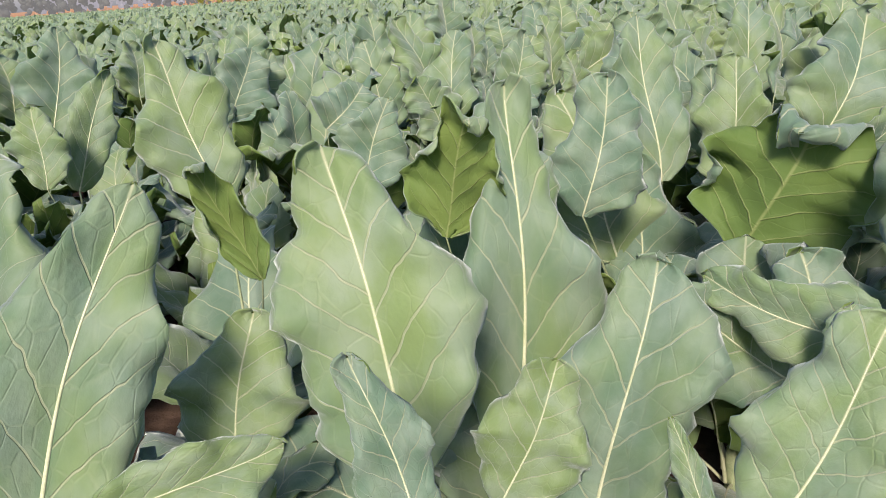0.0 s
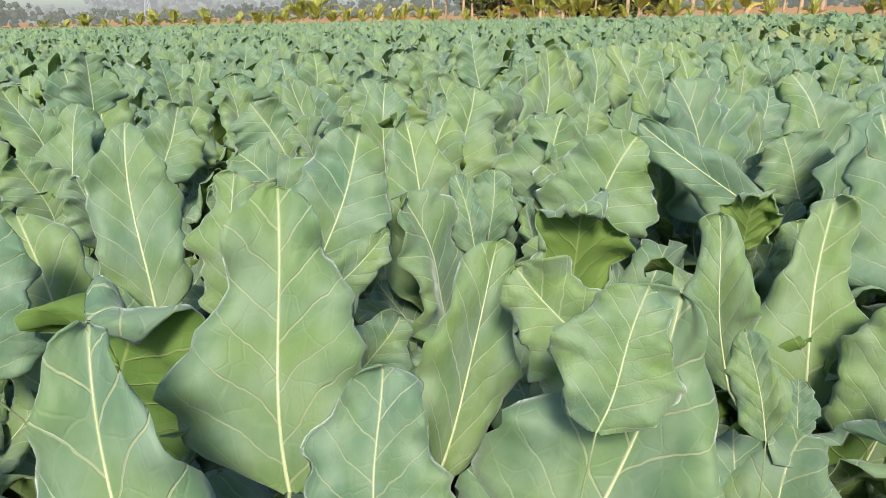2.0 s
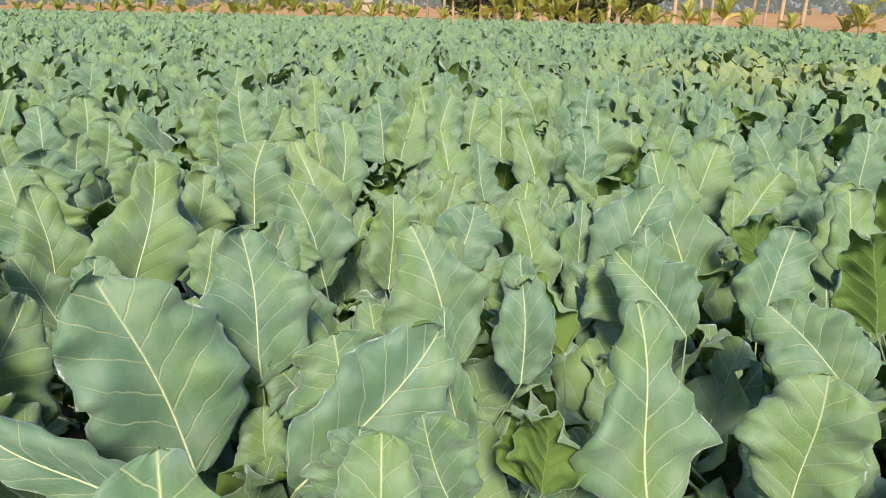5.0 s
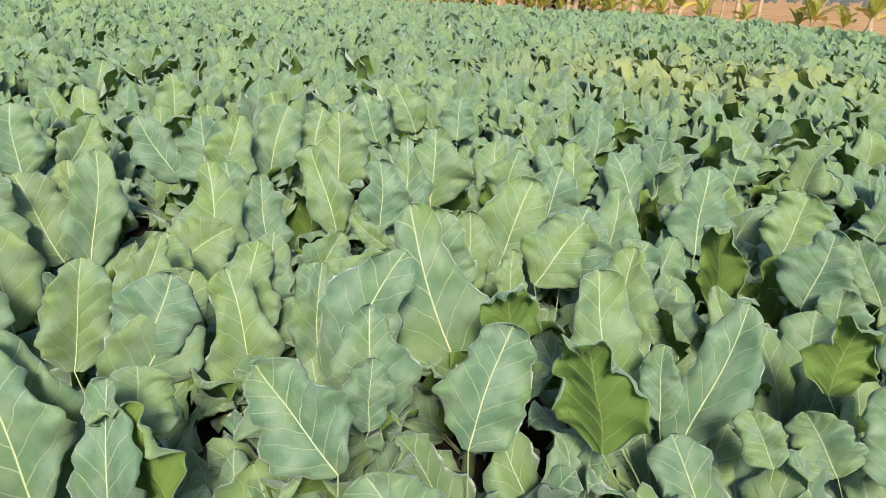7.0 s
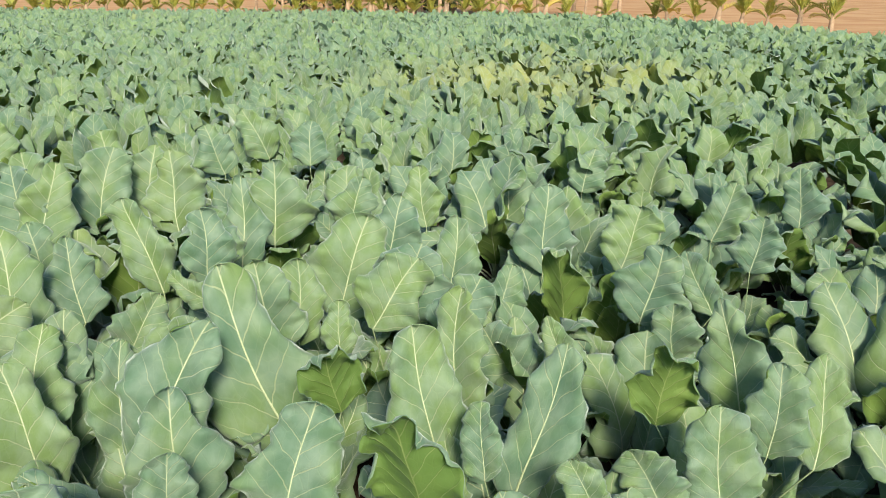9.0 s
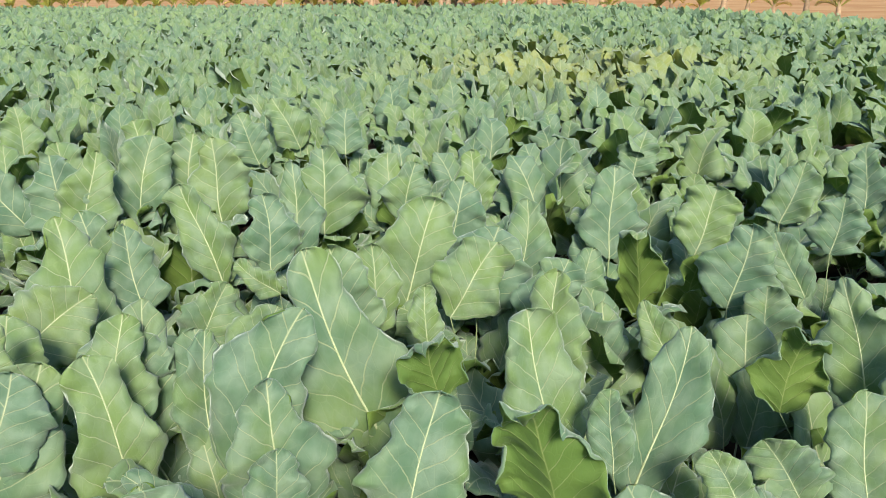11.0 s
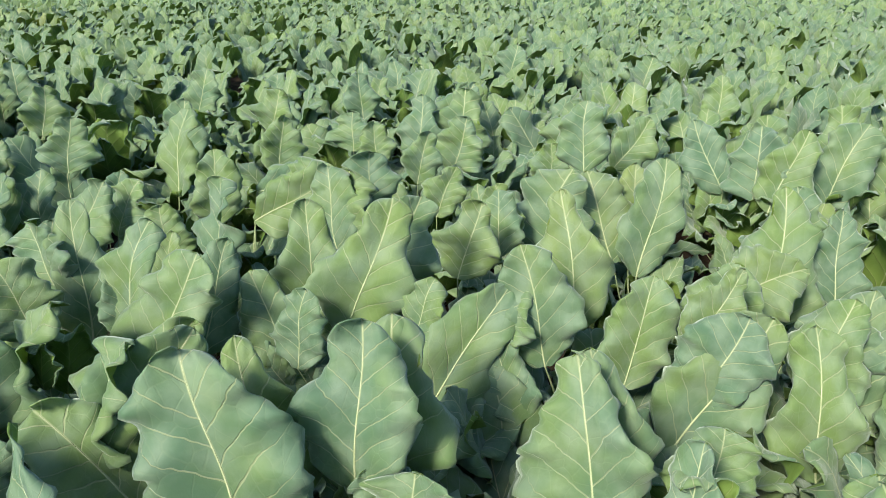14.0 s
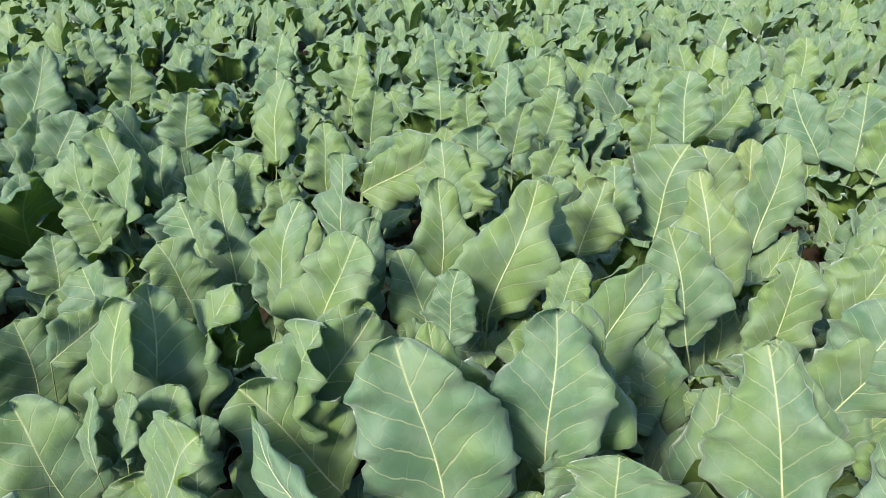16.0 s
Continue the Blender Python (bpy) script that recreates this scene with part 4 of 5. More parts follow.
leaf(p, (4.518, 4.458, 0.448), (4.615, 4.499, 0.687), 0.26, -25, shoulder=0.30)
p = crown(0.79, 4.47)
leaf(p, (0.725, 4.547, 0.435), (0.733, 4.622, 0.676), 0.19, 49, shoulder=0.50)
p = crown(2.83, 4.49)
leaf(p, (2.809, 4.585, 0.435), (2.712, 4.637, 0.788), 0.21, 2, shoulder=0.30)
leaf(p, (2.984, 4.491, 0.495), (2.973, 4.554, 0.756), 0.21, 19, shoulder=0.40)
leaf(p, (3.006, 4.743, 0.447), (2.954, 4.834, 0.670), 0.21, -8, shoulder=0.80)
p = crown(2.41, 4.54)
leaf(p, (2.399, 4.635, 0.396), (2.347, 4.705, 0.692), 0.27, 8, shoulder=0.90)
p = crown(0.47, 4.55)
leaf(p, (0.399, 4.623, 0.447), (0.344, 4.658, 0.662), 0.23, 56, shoulder=0.60)
p = crown(4.25, 4.59)
leaf(p, (4.282, 4.681, 0.370), (4.312, 4.787, 0.717), 0.26, -6, shoulder=0.70)
leaf(p, (4.258, 4.342, 0.272), (4.201, 4.262, 0.620), 0.18, -29, under=True, tip_curl=2.1, bend=0.25, shoulder=0.9)
p = crown(3.58, 4.61)
leaf(p, (3.610, 4.702, 0.373), (3.726, 4.776, 0.699), 0.29, -15, shoulder=0.70)
p = crown(0.12, 4.69)
leaf(p, (0.074, 4.776, 0.447), (0.048, 4.816, 0.656), 0.29, 19, shoulder=0.80)
p = crown(5.03, 4.70)
leaf(p, (5.087, 4.781, 0.428), (5.198, 4.807, 0.679), 0.22, -40, shoulder=0.40)
p = crown(0.73, 4.77)
leaf(p, (0.700, 4.860, 0.423), (0.735, 4.942, 0.687), 0.30, 30, shoulder=0.90)
p = crown(-0.71, 4.79)
leaf(p, (-0.757, 4.875, 0.420), (-0.734, 4.962, 0.677), 0.32, 36, shoulder=0.80)
p = crown(1.46, 4.83)
leaf(p, (1.410, 4.915, 0.540), (1.357, 5.000, 0.842), 0.27, 20, shoulder=0.80)
leaf(p, (1.280, 4.812, 0.439), (1.261, 4.880, 0.650), 0.22, 48, shoulder=0.60)
p = crown(5.56, 4.85)
leaf(p, (5.624, 4.931, 0.408), (5.658, 5.018, 0.682), 0.21, -47, shoulder=0.70)
p = crown(3.05, 4.88)
leaf(p, (3.044, 4.983, 0.324), (3.068, 5.123, 0.725), 0.23, -5, shoulder=0.90)
p = crown(-1.69, 4.91)
leaf(p, (-1.737, 4.998, 0.363), (-1.683, 5.100, 0.712), 0.34, 32, shoulder=0.60)
p = crown(3.51, 5.08)
leaf(p, (3.515, 5.180, 0.420), (3.585, 5.242, 0.671), 0.24, 1, shoulder=0.70)
p = crown(3.87, 5.14)
leaf(p, (3.880, 5.239, 0.414), (3.849, 5.340, 0.686), 0.23, -10, shoulder=0.90)
p = crown(3.16, 5.14)
leaf(p, (3.171, 5.241, 0.365), (3.193, 5.378, 0.726), 0.37, -13, shoulder=0.90)
p = crown(0.37, 5.28)
leaf(p, (0.308, 5.359, 0.340), (0.355, 5.526, 0.755), 0.25, 38, shoulder=0.80)
leaf(p, (0.365, 5.307, 0.355), (0.378, 5.412, 0.735), 0.39, 38, shoulder=1.00)
leaf(p, (0.265, 5.138, 0.349), (0.200, 5.210, 0.713), 0.29, 24, shoulder=0.70)
p = crown(2.14, 5.32)
leaf(p, (2.110, 5.412, 0.354), (2.183, 5.543, 0.729), 0.27, 10, shoulder=0.60)
leaf(p, (2.023, 5.477, 0.377), (1.976, 5.589, 0.708), 0.35, -5, shoulder=0.80)
p = crown(1.36, 5.36)
leaf(p, (1.312, 5.452, 0.417), (1.440, 5.576, 0.679), 0.25, 34, shoulder=0.40)
p = crown(1.07, 5.39)
leaf(p, (1.029, 5.482, 0.350), (1.000, 5.608, 0.714), 0.32, 27, shoulder=0.70)
leaf(p, (1.078, 5.518, 0.356), (1.037, 5.620, 0.710), 0.29, 39, shoulder=0.60)
p = crown(0.12, 5.43)
leaf(p, (0.059, 5.509, 0.328), (0.204, 5.725, 0.726), 0.37, 52, shoulder=0.80)
p = crown(1.90, 5.44)
leaf(p, (1.861, 5.538, 0.370), (1.663, 5.559, 0.700), 0.26, 23, shoulder=0.60)
p = crown(2.69, 5.46)
leaf(p, (2.695, 5.556, 0.346), (2.669, 5.666, 0.741), 0.36, -11, shoulder=0.90)
p = crown(4.75, 5.50)
leaf(p, (4.783, 5.590, 0.445), (4.857, 5.648, 0.671), 0.25, -22, shoulder=0.80)
p = crown(-0.57, 5.52)
leaf(p, (-0.641, 5.591, 0.384), (-0.709, 5.637, 0.699), 0.27, 54, shoulder=0.50)
p = crown(2.31, 5.57)
leaf(p, (2.293, 5.670, 0.344), (2.392, 5.781, 0.744), 0.29, 5, shoulder=0.40)
p = crown(2.05, 5.73)
leaf(p, (2.019, 5.823, 0.331), (1.931, 5.876, 0.716), 0.31, 14, shoulder=0.80)
p = crown(2.53, 5.75)
leaf(p, (2.504, 5.851, 0.369), (2.536, 5.976, 0.709), 0.37, 3, shoulder=0.90)
p = crown(2.28, 6.20)
leaf(p, (2.253, 6.294, 0.385), (2.156, 6.378, 0.716), 0.30, 17, shoulder=0.70)
p = crown(2.83, 6.43)
leaf(p, (2.814, 6.530, 0.398), (2.702, 6.597, 0.690), 0.30, 7, shoulder=0.70, curl=(1.2, 1.0), bend=0.7)
p = crown(3.34, 6.46)
leaf(p, (3.334, 6.561, 0.423), (3.365, 6.661, 0.692), 0.29, -11, shoulder=0.70)
p = crown(3.05, 7.02)
leaf(p, (3.049, 7.116, 0.357), (2.896, 7.181, 0.698), 0.29, -1, shoulder=0.60)
p = crown(1.33, 7.02)
leaf(p, (1.300, 7.120, 0.374), (1.265, 7.212, 0.702), 0.28, 20, shoulder=0.80)
p = crown(3.73, 7.26)
leaf(p, (3.747, 7.361, 0.376), (3.703, 7.442, 0.721), 0.30, -14, shoulder=0.90)
p = crown(-0.71, 7.50)
leaf(p, (-0.767, 7.586, 0.347), (-0.741, 7.713, 0.728), 0.40, 23, shoulder=0.60)
p = crown(0.47, 7.72)
leaf(p, (0.427, 7.806, 0.348), (0.453, 7.916, 0.703), 0.40, 30, shoulder=0.80)

rng = random.Random(11)
protos = []
for k in range(12):
    protos.append(plant(40 + k, 11, 0.95 + 0.1 * rng.random()))
used = set()
gx = int((NEAR_X[1] - NEAR_X[0]) / PITCH)
gy = int((NEAR_Y[1] - NEAR_Y[0]) / PITCH)
for i in range(gx):
    for j in range(gy):
        x = NEAR_X[0] + (i + 0.5 + 0.5 * (j % 2)) * PITCH + rng.uniform(-0.09, 0.09)
        y = NEAR_Y[0] + (j + 0.5) * PITCH + rng.uniform(-0.09, 0.09)
        k = rng.randrange(12)
        m = pose(x, y, 0.01, rng.uniform(-4, 4), rng.uniform(-4, 4), rng.uniform(-50, 50)) @ Matrix.Scale(rng.uniform(0.9, 1.1), 4)
        # plants kept behind this bare strip are unseen, added to shade low leaves
        if -0.25 + 0.6 * x < y < 0.6 + 0.62 * x and x < 3.7 and -0.2 < y < 2.7 and y > 1.1 * (x - 3.2):
            continue
        if any((x - a) ** 2 + (y - b) ** 2 < 0.42 ** 2 for a, b in taken):
            m = m @ Matrix.Scale(0.76, 4)
        if any((x - a) ** 2 + (y - b) ** 2 < 0.20 ** 2 for a, b in taken):
            continue
        if k not in used:
            used.add(k)
            protos[k].matrix_basis = m
        else:
            copy_thing(protos[k], m)

# ---------------------------------------------------------------- the crop: the rest of the field, in the mass
def field(name, ring, pitch, leaves, nu, nv, two_sided, seed):
    rng = np.random.RandomState(seed)
    stock = []
    for i in range(12):
        kw = stock_leaf(i, nu, nv)
        kw.update(bend=0.15 + 0.045 * i, tip_curl=0.9 if i % 5 == 0 else 0.0, width=0.58 + 0.014 * i, ripple=0.09)
        g, uv = blade(**kw)
        if two_sided:
            v, f, u, idx = sheets(g, uv, 0.006)
            stock.append((v, f[:2 * nu * nv], u, idx[:2 * nu * nv]))
        else:
            v, f, u, idx = sheets(g, uv, 0.0)
            keep = nu * nv
            n = (nu + 1) * (nv + 1)
            stock.append((v[:n], f[:keep], u[:n], idx[:keep]))
    V, F, U, I, k = [], [], [], [], 0
    for px, py in ring(rng, pitch):
        az = rng.uniform(0, 6.28)
        grow = rng.uniform(0.86, 1.14)
        for q in range(leaves):
            f = q / (leaves - 1)
            lean = radians(6 + 34 * f + rng.uniform(-6, 6))
            size = (0.36 + 0.07 * math.sin(math.pi * (0.2 + 0.6 * f)) + rng.uniform(-0.06, 0.06)) * grow
            az += 2.4 + rng.uniform(-0.4, 0.4)
            if math.sin(az) < -0.2 and rng.uniform() < 0.72:
                az += math.pi
            if math.sin(az) < -0.1 and rng.uniform() < 0.8:
                lean, size = lean + radians(16), size * 0.78
            m = np.array(leaf_pose(az, lean, 0.012, 0.09, size, rng.uniform(-0.4, 0.4)))
            v, fc, u, idx = stock[rng.randint(12)]
            V.append(v @ m[:3, :3].T + m[:3, 3] + (px, py, 0))
            F.append(fc + k)
            U.append(u)
            I.append(idx)
            k += len(v)
    me = mesh_of(name, np.vstack(V), np.vstack(F), np.vstack(U), (TOP_FAR, UNDER_FAR), np.concatenate(I))
    ob = new(name, me)
    tagged(ob, "blue-green cauliflower crop covering the field in rows", "crop", kind="stuff")
    return ob


def in_near(x, y):
    return NEAR_X[0] - 0.1 < x < NEAR_X[1] + 0.1 and NEAR_Y[0] < y < NEAR_Y[1] - 0.1


def ring_mid(rng, pitch):
    for x in np.arange(-12, 13, pitch):
        for y in np.arange(0.5, 14.5, pitch):
            a, b = x + rng.uniform(-0.1, 0.1), y + rng.uniform(-0.1, 0.1)
            if in_near(a, b) or abs(math.degrees(math.atan2(a - 2.5, b + 1.5)) + 18) > 68:
                continue
            yield a, b


def ring_far(rng, pitch):
    for x in np.arange(-56, 26, pitch):
        for y in np.arange(2, 54, pitch):
            a, b = x + rng.uniform(-0.14, 0.14), y + rng.uniform(-0.14, 0.14)
            if (-12.1 < a < 12.9 and b < 14.4) or abs(math.degrees(math.atan2(a - 2.5, b + 1.5)) + 18) > 66 or field_edge(a, b) < 0.5:
                continue
            yield a, b


# unseen rows added behind the path; they close the field and cast shade
def ring_behind(rng, pitch):
    for x in np.arange(-8, 10, pitch):
        for y in np.arange(-6, -0.2, pitch):
            if y < -0.3:
                yield x + rng.uniform(-0.1, 0.1), y + rng.uniform(-0.1, 0.1)


field("crop_middle", ring_mid, 0.48, 9, 6, 4, True, 3)
field("crop_far", ring_far, 0.57, 6, 4, 2, False, 4)
field("crop_behind", ring_behind, 0.6, 6, 3, 2, False, 5)


# ---------------------------------------------------------------- beyond the field: young palms along its edge
def frond_mesh(seed, mat, length=1.0, droop=0.7):
    """A frond: a ribbed stalk with narrow leaflets folded up along both sides."""
    rng = random.Random(seed)
    n = 12
    t = np.linspace(0, 1, n)
    path = np.stack([t * 0, length * (t - 0.18 * droop * t ** 3), -0.42 * droop * length * t ** 2.4], axis=1)
    pieces = [tube(path, np.linspace(0.022, 0.005, n), 5)]
    for i in range(2, n):
        for side in (-1, 1):
            k = t[i]
            reach = length * (0.30 * math.sin(math.pi * min(1, 0.25 + 0.72 * k)) + 0.05)
            a = path[i]
            b = a + np.array([side * reach * 0.72, reach * 0.75, reach * (0.20 - 0.5 * droop * k) + rng.uniform(-0.02, 0.02)])
            w = np.array([0, 0.035 + 0.02 * rng.random(), 0.0])
            c = (a + b) / 2 + np.array([0, 0, 0.03])
            q = np.array([a - w * 0.5, a + w * 0.5, c + w, b, c - w])
            low = q - np.array([0, 0, 0.004])
            v = np.vstack([q, low])
            f = [(0, 1, 2, 4), (4, 2, 3), (9, 7, 6, 5), (8, 7, 9), (0, 4, 9, 5), (4, 3, 8, 9), (3, 2, 7, 8), (2, 1, 6, 7)]
            pieces.append((v, f))
    v, f = joined(pieces)
    return mesh_of("frond", v, f, None, (mat,), smooth=False)


FRONDS = [frond_mesh(i, FROND if i < 5 else FROND_DRY, 1.0, (0.35, 0.6, 0.8, 0.5, 1.0, 1.3, 1.0)[i]) for i in range(7)]
tv, tf = tube([(0, 0, -0.05), (0.02, 0, 0.18), (0.0, 0.01, 0.40), (0, 0, 0.55)], [0.09, 0.075, 0.06, 0.03], 8)
PALM_TRUNK = mesh_of("trunk", tv, tf, None, (BARK,))


def palm_proto(seed):
    rng = random.Random(seed)
    p = new("palm")
    tagged(p, "young palm with green and yellowing fronds at the field's edge", "palm", "young palms along the field")
    part("trunk", PALM_TRUNK, p)
    az = rng.uniform(0, 6.28)
    n = rng.randint(6, 8)
    for k in range(n):
        az += 2.4 + rng.uniform(-0.4, 0.4)
        f = k / (n - 1)
        lean = radians(10 + 48 * f ** 1.3)
        dry = k == n - 1 and seed % 2 == 0
        mesh = FRONDS[rng.choice((5, 6))] if dry else FRONDS[rng.randrange(5)]
        d = Vector((math.cos(az) * math.sin(lean), math.sin(az) * math.sin(lean), math.cos(lean)))
        nn = Vector((-math.cos(az) * math.cos(lean), -math.sin(az) * math.cos(lean), math.sin(lean)))
        m = Matrix((d.cross(nn), d, nn)).transposed().to_4x4()
        m.translation = (0, 0, 0.42 - 0.08 * f)
        part("frond", mesh, p, m @ Matrix.Scale(rng.uniform(0.7, 1.05) * (1 - 0.15 * f), 4), "dry yellow frond" if dry else "")
    return p


palm_protos = [palm_proto(i) for i in range(6)]
palm_used = set()


def palm(x, y, h):
    k = int(abs(x * 7.3 + y * 3.1)) % 6
    m = pose(x, y, ground_height(x, y), 0, 0, (x * 137.5 + y * 61) % 360) @ Matrix.Scale(h / 1.25, 4)
    if k in palm_used:
        copy_thing(palm_protos[k], m)
    else:
        palm_used.add(k)
        palm_protos[k].matrix_basis = m


palm(-25.1, 47.3, 1.18)
palm(-23.5, 46.8, 1.04)
palm(-22.1, 46.5, 1.44)
palm(-20.6, 46.0, 0.98)
palm(-19.3, 45.8, 1.33)
palm(-18.3, 45.5, 1.70)
palm(-17.2, 45.1, 1.76)
palm(-15.9, 44.8, 1.73)
palm(-14.7, 44.4, 1.13)
palm(-13.7, 44.2, 1.81)
palm(-12.6, 43.9, 1.12)
palm(-11.6, 43.6, 1.43)
palm(-10.5, 43.4, 1.41)
palm(-9.7, 43.1, 1.47)
palm(-8.8, 42.8, 1.77)
palm(-7.8, 42.6, 1.72)
palm(-6.8, 42.3, 1.87)
palm(-5.9, 42.0, 1.20)
palm(-5.1, 41.7, 1.62)
palm(-4.2, 41.5, 1.51)
palm(-3.3, 41.2, 1.76)
palm(-2.4, 40.9, 1.43)
palm(-1.9, 40.8, 1.11)
palm(-1.0, 40.5, 1.05)
palm(-0.2, 40.3, 1.10)
palm(1.4, 39.8, 1.22)
palm(2.7, 39.1, 1.30)
palm(3.5, 38.7, 1.38)
palm(4.1, 38.4, 1.52)
palm(4.6, 38.1, 1.42)
palm(5.1, 37.9, 1.54)
palm(5.6, 37.6, 1.41)
palm(6.1, 37.3, 1.50)
palm(6.6, 37.1, 1.41)
palm(7.0, 36.8, 1.63)
palm(7.5, 36.7, 0.95)
palm(8.0, 36.4, 1.08)
palm(8.8, 36.0, 1.33)
palm(9.4, 35.6, 1.60)
palm(10.1, 35.0, 1.43)
palm(10.7, 34.5, 1.20)
palm(11.2, 34.0, 1.09)
palm(11.9, 33.5, 1.19)
palm(12.5, 33.0, 1.39)
palm(13.1, 32.5, 1.49)
palm(13.8, 31.9, 1.43)
palm(15.1, 30.8, 1.32)
palm(16.5, 29.4, 1.25)
palm(16.7, 28.7, 1.69)
palm(17.3, 27.7, 1.31)
palm(17.9, 27.1, 1.37)
palm(18.4, 26.4, 1.45)
palm(19.0, 25.8, 1.35)
palm(19.6, 24.9, 1.25)
palm(20.2, 24.1, 1.55)
for k in range(6):
    if k not in palm_used:
        palm(-13.0 - 1.3 * k + (k + 0.5) / 7.3, 44.5 + 0.35 * k, 1.1)


# ---------------------------------------------------------------- trees
def leaf_cloud(rng, centres, per, leaf, flat=0.8):
    """Many small two-triangle leaves, bent along the middle, gathered round centres (x, y, z, radius)."""
    V, F = [], []
    k = 0
    for cx, cy, cz, r in centres:
        for _ in range(per):
            d = rng.normal(size=3)
            d /= np.linalg.norm(d)
            c = np.array([cx, cy, cz]) + d * r * rng.uniform(0.35, 1.0) * np.array([1, 1, flat])
            a = rng.normal(size=3)
            a /= np.linalg.norm(a)
            b = np.cross(a, rng.normal(size=3))
            b /= np.linalg.norm(b) + 1e-6
            n = np.cross(a, b)
            s = leaf * rng.uniform(0.6, 1.4)
            V += [c - a * s, c + b * s * 0.35 + n * s * 0.12, c + a * s, c - b * s * 0.35 + n * s * 0.12]
            F += [(k, k + 1, k + 2), (k, k + 2, k + 3)]
            k += 4
    return np.array(V), np.array(F)


def gum(x, y, seed):
    """A tall slim tree with a pale bare trunk and a light, open crown."""
    rng = np.random.RandomState(seed)
    p = new("tree")
    p.location = (x, y, ground_height(x, y))
    tagged(p, "tall slim tree with a pale bare trunk and open crown", "tree", "slim trees behind the field")
    h = rng.uniform(9, 13)
    r = rng.uniform(0.055, 0.115)
    lean = rng.uniform(-0.05, 0.05, 2)
    t = np.linspace(0, 1, 12)
    path = np.stack([lean[0] * h * t + 0.12 * np.sin(4 * t + seed), lean[1] * h * t + 0.1 * np.sin(3 * t + 2 * seed), h * t - 0.1], axis=1)
    part("trunk", mesh_of("trunk", *tube(path, r * (1 - 0.8 * t) * (1 + 0.35 * np.exp(-t * 22)), 9), None, (BARK,)), p)
    limbs, centres = [], []
    for k in range(9):
        f = rng.uniform(0.3, 0.95)
        a = np.array([np.interp(f, t, path[:, i]) for i in range(3)])
        az = rng.uniform(0, 6.28)
        n = rng.uniform(0.8, 1.9) * (1.25 - f)
        b = a + np.array([math.cos(az) * n, math.sin(az) * n, n * 0.9])
        limbs.append(tube(np.array([a, (a + b) / 2 + (0, 0, -0.08), b]), [r * 0.32, r * 0.2, r * 0.06], 6))
        centres.append((*b, rng.uniform(0.5, 0.95)))
    lv, lf = joined(limbs)
    part("limbs", mesh_of("limbs", lv, lf, None, (BARK,)), p)
    v, f = leaf_cloud(rng, centres, 110, 0.11)
    part("crown", mesh_of("crown", v, f, None, (TREE_LEAF,), smooth=False), p)


def broad_tree(x, y, h, spread, seed, low=1.0):
    """A dense broad tree whose foliage hangs almost to the ground."""
    rng = np.random.RandomState(seed)
    p = new("tree")
    p.location = (x, y, ground_height(x, y))
    tagged(p, "dense dark green tree with low hanging foliage", "tree", "dark trees behind the palms")
    t = np.linspace(0, 1, 8)
    path = np.stack([0.2 * np.sin(3 * t + seed), 0.2 * np.cos(2 * t), h * 0.7 * t - 0.1], axis=1)
    part("trunk", mesh_of("trunk", *tube(path, 0.24 * (1 - 0.75 * t), 9), None, (BARK,)), p)
    limbs, centres = [], []
    for k in range(34):
        f = rng.uniform(0.15, 1.0)
        a = np.array([np.interp(f, t, path[:, i]) for i in range(3)])
        az = rng.uniform(0, 6.28)
        n = spread * rng.uniform(0.35, 1.0) * math.sin(math.pi * (0.25 + 0.62 * f))
        b = a + np.array([math.cos(az) * n, math.sin(az) * n, rng.uniform(-0.2, 0.5) * n])
        b[2] = max(b[2], low)
        limbs.append(tube(np.array([a, (a + b) / 2 + (0, 0, 0.15), b]), [0.07, 0.045, 0.015], 5))
        centres.append((*b, rng.uniform(0.7, 1.25)))
    lv, lf = joined(limbs)
    part("limbs", mesh_of("limbs", lv, lf, None, (BARK,)), p)
    v, f = leaf_cloud(rng, centres, 300, 0.17)
    part("crown", mesh_of("crown", v, f, None, (TREE_LEAF,), smooth=False), p)


for k, (x, y) in enumerate(((-0.4, 45.4), (0.3, 47.6), (1.3, 44.9), (1.8, 45.1), (3.3, 46.0), (5.3, 44.5), (6.8, 43.8), (7.5, 43.6), (8.6, 42.4), (10.1, 41.5), (13.1, 40.2), (13.6, 39.8), (14.6, 40.5), (15.6, 41.4), (16.9, 39.5), (16.9, 38.0), (16.5, 35.3), (17.9, 36.5))):
    gum(x, y, 60 + k)
for k, (x, y) in enumerate(((3.1, 47.5), (4.4, 46.9), (6.4, 49.2), (8.1, 47.0), (9.5, 44.7), (11.7, 46.9), (12.9, 45.6))):
    broad_tree(x, y, 9.5 + (k * 37 % 5) * 0.6, 2.6 + (k % 3) * 0.3, 90 + k)


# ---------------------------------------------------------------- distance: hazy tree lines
def painted_haze(name, colour, glow):
    # air haze is painted on: near-black base, pale grey glow of its own
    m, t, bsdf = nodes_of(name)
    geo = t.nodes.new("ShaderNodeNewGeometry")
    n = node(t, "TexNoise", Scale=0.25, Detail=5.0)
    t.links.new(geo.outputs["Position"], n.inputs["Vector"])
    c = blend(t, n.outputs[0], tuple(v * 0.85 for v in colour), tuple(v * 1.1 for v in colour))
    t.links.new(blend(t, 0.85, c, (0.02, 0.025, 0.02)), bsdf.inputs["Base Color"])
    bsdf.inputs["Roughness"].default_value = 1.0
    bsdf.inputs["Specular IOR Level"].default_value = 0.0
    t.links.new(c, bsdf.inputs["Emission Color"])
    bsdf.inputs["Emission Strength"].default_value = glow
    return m


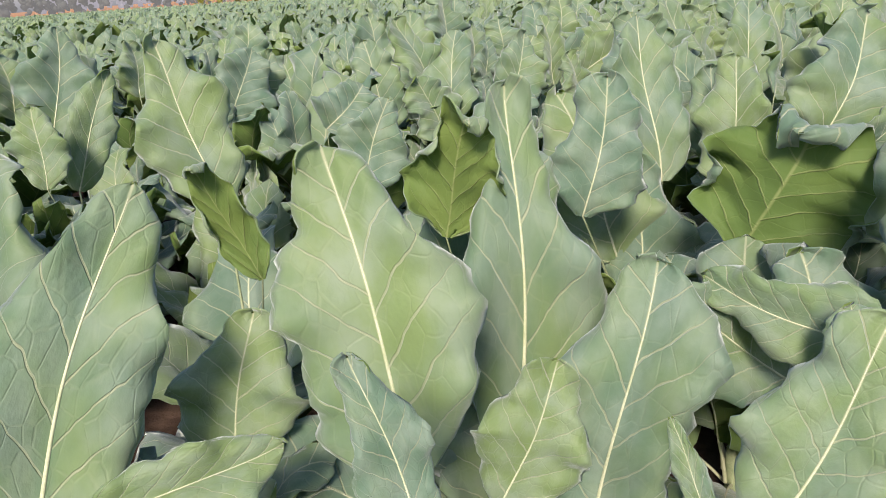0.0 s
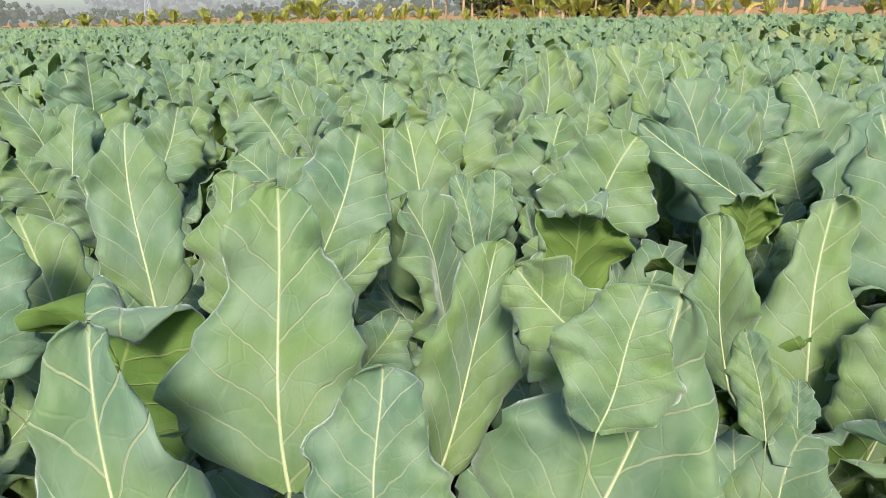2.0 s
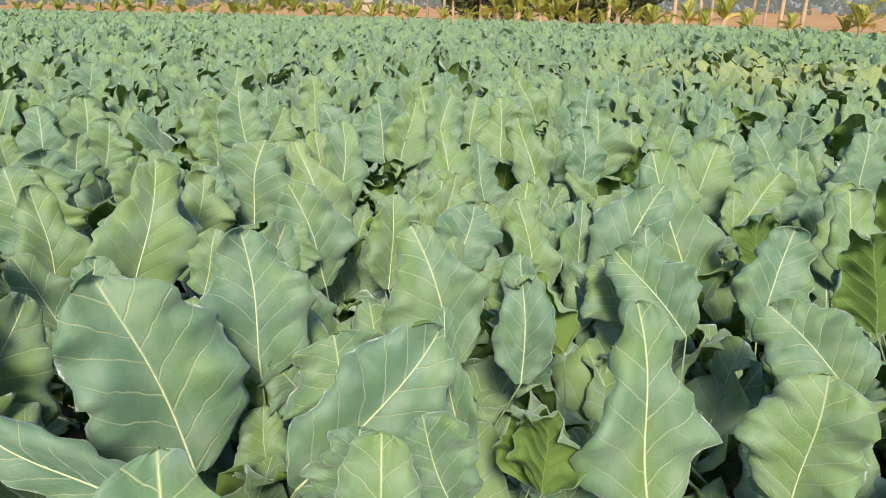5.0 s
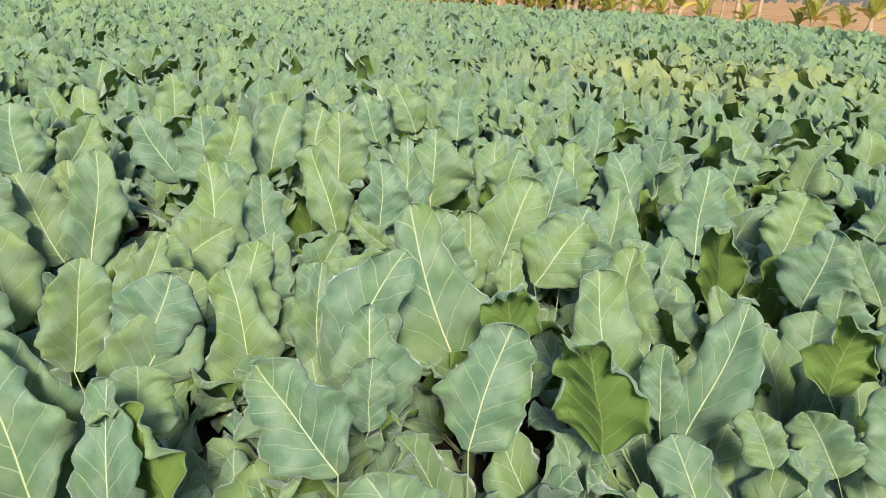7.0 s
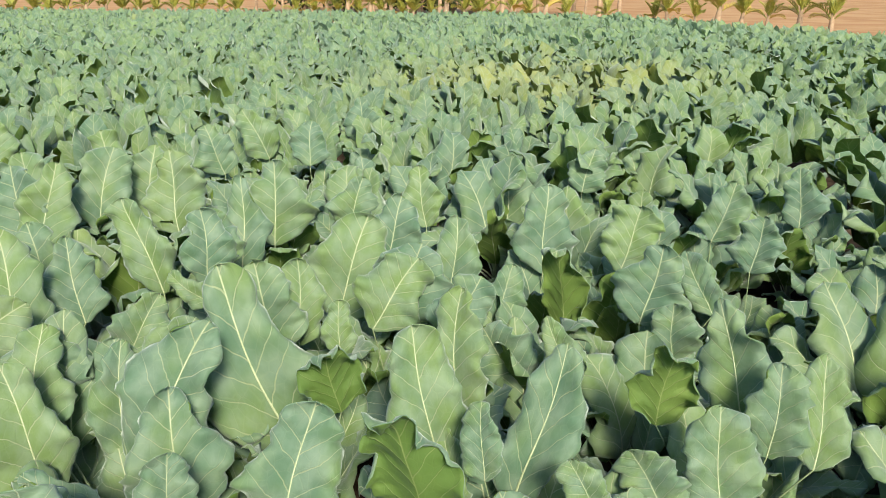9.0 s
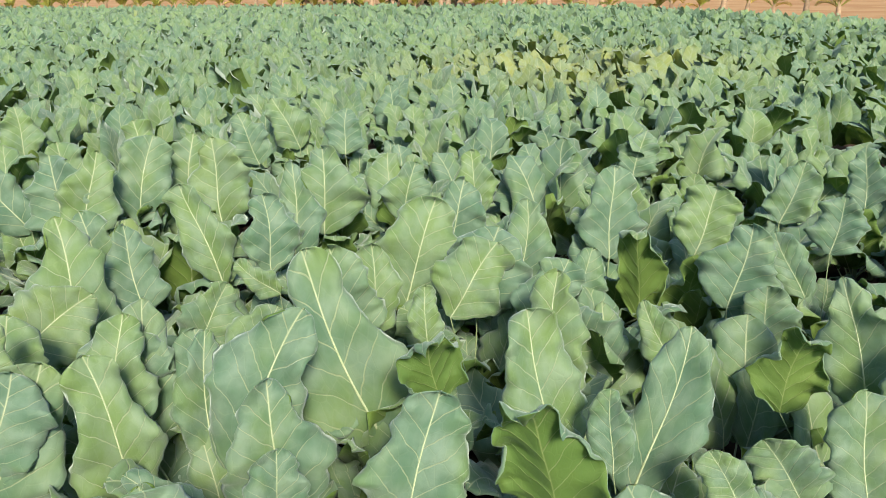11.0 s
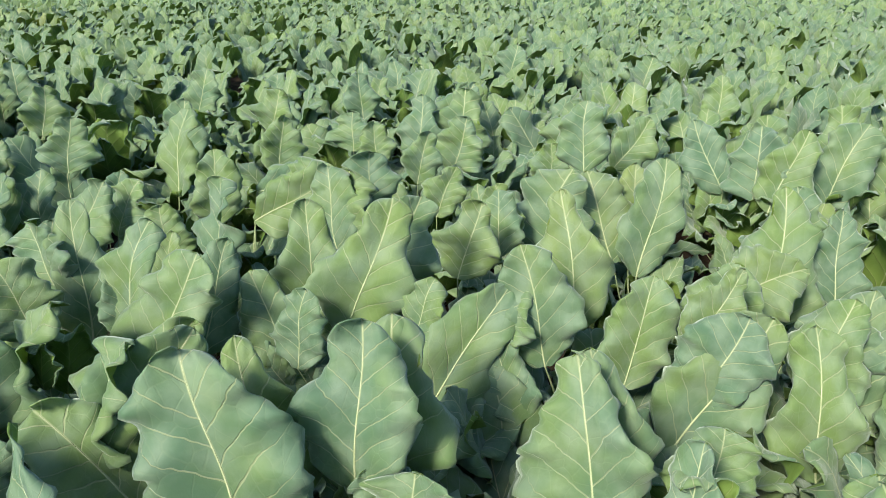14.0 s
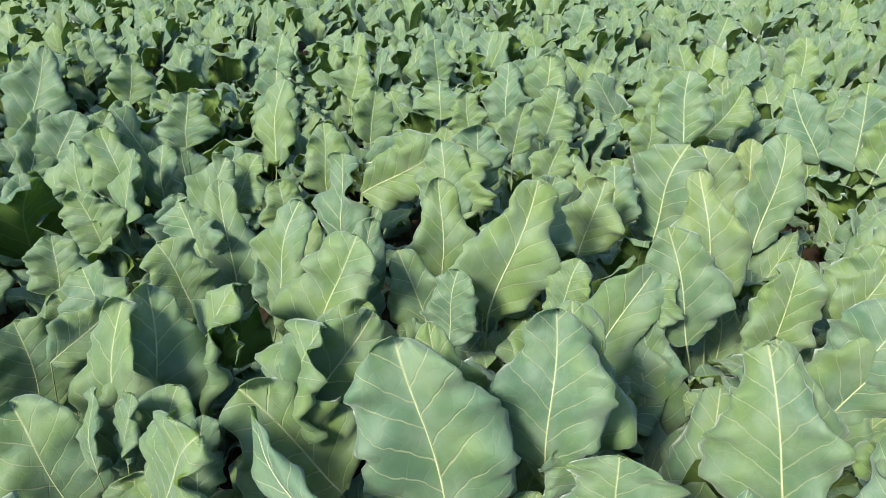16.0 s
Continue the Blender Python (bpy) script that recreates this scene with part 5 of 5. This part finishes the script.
def tree_line(name, radius, height, mat, seed, low=0.55):
    """Distant woods: a ring of overlapping crowns far behind the field."""
    rng = np.random.RandomState(seed)
    pieces = []
    az = -70.0
    while az < 80:
        h = height * rng.uniform(low, 1.0) * (0.75 + 0.25 * math.sin(az * 0.21 + seed))
        d = radius * rng.uniform(0.94, 1.06)
        cx, cy = d * math.sin(radians(az)), d * math.cos(radians(az))
        for k in range(20):
            r = h * rng.uniform(0.07, 0.17)
            c = np.array([cx + rng.uniform(-0.5, 0.5) * h, cy + rng.uniform(-0.5, 0.5) * h, r + rng.uniform(0, 1) ** 0.7 * (h - 2 * r) if k else r * 0.8])
            th, ph = np.meshgrid(np.linspace(0, math.pi, 7), np.arange(9) * 2 * math.pi / 9, indexing="ij")
            bump = 1 + 0.28 * rng.normal(size=th.shape)
            bump[0], bump[-1] = bump[0, 0], bump[-1, 0]
            v = np.stack([np.sin(th) * np.cos(ph), np.sin(th) * np.sin(ph), np.cos(th)], axis=-1) * (r * bump)[..., None] + c
            f = [(i * 9 + j, (i + 1) * 9 + j, (i + 1) * 9 + (j + 1) % 9, i * 9 + (j + 1) % 9) for i in range(6) for j in range(9)]
            pieces.append((v.reshape(-1, 3), f))
        az += math.degrees(h * rng.uniform(0.5, 0.95) / radius)
    v, f = joined(pieces)
    ob = new(name, mesh_of(name, v, f, None, (mat,)))
    tagged(ob, "far woods, their haze painted as a pale grey glow", "backdrop", kind="structure")


# paler, stronger glow on the farther ring stands in for more haze
tree_line("backdrop_near_woods", 150, 5.5, painted_haze("hazy_woods", (0.135, 0.145, 0.125), 0.9), 3)
tree_line("backdrop_far_woods", 230, 11.0, painted_haze("far_hazy_woods", (0.25, 0.26, 0.255), 1.0), 5)


# small things by the far edge
def hut(x, y, w, d, h, turn):
    p = new("hut")
    p.matrix_basis = pose(x, y, 0, 0, 0, turn)
    tagged(p, "small cream-walled hut with a low sheet roof, far off", "hut")
    bm = bmesh.new()
    bmesh.ops.create_cube(bm, size=1, matrix=Matrix.Translation((0, 0, h / 2)) @ Matrix.Diagonal((w, d, h, 1)))
    bmesh.ops.bevel(bm, geom=bm.edges[:], offset=0.03, segments=1)
    me = bpy.data.meshes.new("wall")
    bm.to_mesh(me)
    bm.free()
    me.materials.append(plain("hut_plaster", (0.30, 0.25, 0.17), (0.38, 0.32, 0.22), 1.5))
    part("wall", me, p)
    v = np.array([(-w * .6, -d * .65, h), (w * .6, -d * .65, h), (w * .6, 0, h * 1.3), (-w * .6, 0, h * 1.3), (-w * .6, d * .65, h), (w * .6, d * .65, h)])
    v = np.vstack([v, v + (0, 0, 0.06)])
    f = [(0, 3, 2, 1), (3, 4, 5, 2), (6, 7, 8, 9), (9, 8, 11, 10), (0, 1, 7, 6), (4, 10, 11, 5), (0, 6, 9, 3), (3, 9, 10, 4), (1, 2, 8, 7), (2, 5, 11, 8)]
    part("roof", mesh_of("roof", v, f, None, (plain("sheet_roof", (0.30, 0.26, 0.22), (0.42, 0.36, 0.30), 2.0),), smooth=False), p)


hut(-8.0, 81.9, 1.1, 1.6, 1.15, 12)
hut(-6.1, 83.9, 0.7, 1.2, 1.05, -8)


def pylon(x, y, h):
    p = new("pylon")
    p.location = (x, y, 0)
    tagged(p, "grey steel lattice pylon far off, paled by a painted haze glow", "pylon")
    # steel glows faint grey to look veiled by distance; it is no lamp
    steel = painted_haze("hazy_steel", (0.40, 0.41, 0.42), 0.8)
    corners = ((-1, -1), (1, -1), (1, 1), (-1, 1))
    for cx, cy in corners:
        part("leg", mesh_of("leg", *tube([(cx * h * 0.10, cy * h * 0.10, 0), (cx * h * 0.03, cy * h * 0.03, h * 0.6), (cx * h * 0.012, cy * h * 0.012, h)], [0.16, 0.13, 0.1], 5), None, (steel,)), p)
    for k in range(7):
        a, b = k / 7 * h * 0.9, (k + 1) / 7 * h * 0.9
        wa, wb = h * (0.10 - 0.085 * a / h), h * (0.10 - 0.085 * b / h)
        part("brace", mesh_of("brace", *joined([tube([(c[0] * wa, c[1] * wa, a), (e[0] * wb, e[1] * wb, b)], [0.07, 0.07], 4) for c, e in zip(corners, corners[1:] + corners[:1])]), None, (steel,)), p)
    for z in (0.72, 0.84, 0.95):
        part("arm", mesh_of("arm", *tube([(-h * 0.13, 0, h * z), (0, 0, h * (z + 0.02)), (h * 0.13, 0, h * z)], [0.06, 0.12, 0.06], 4), None, (steel,)), p)


pylon(-84.2, 202.6, 10)
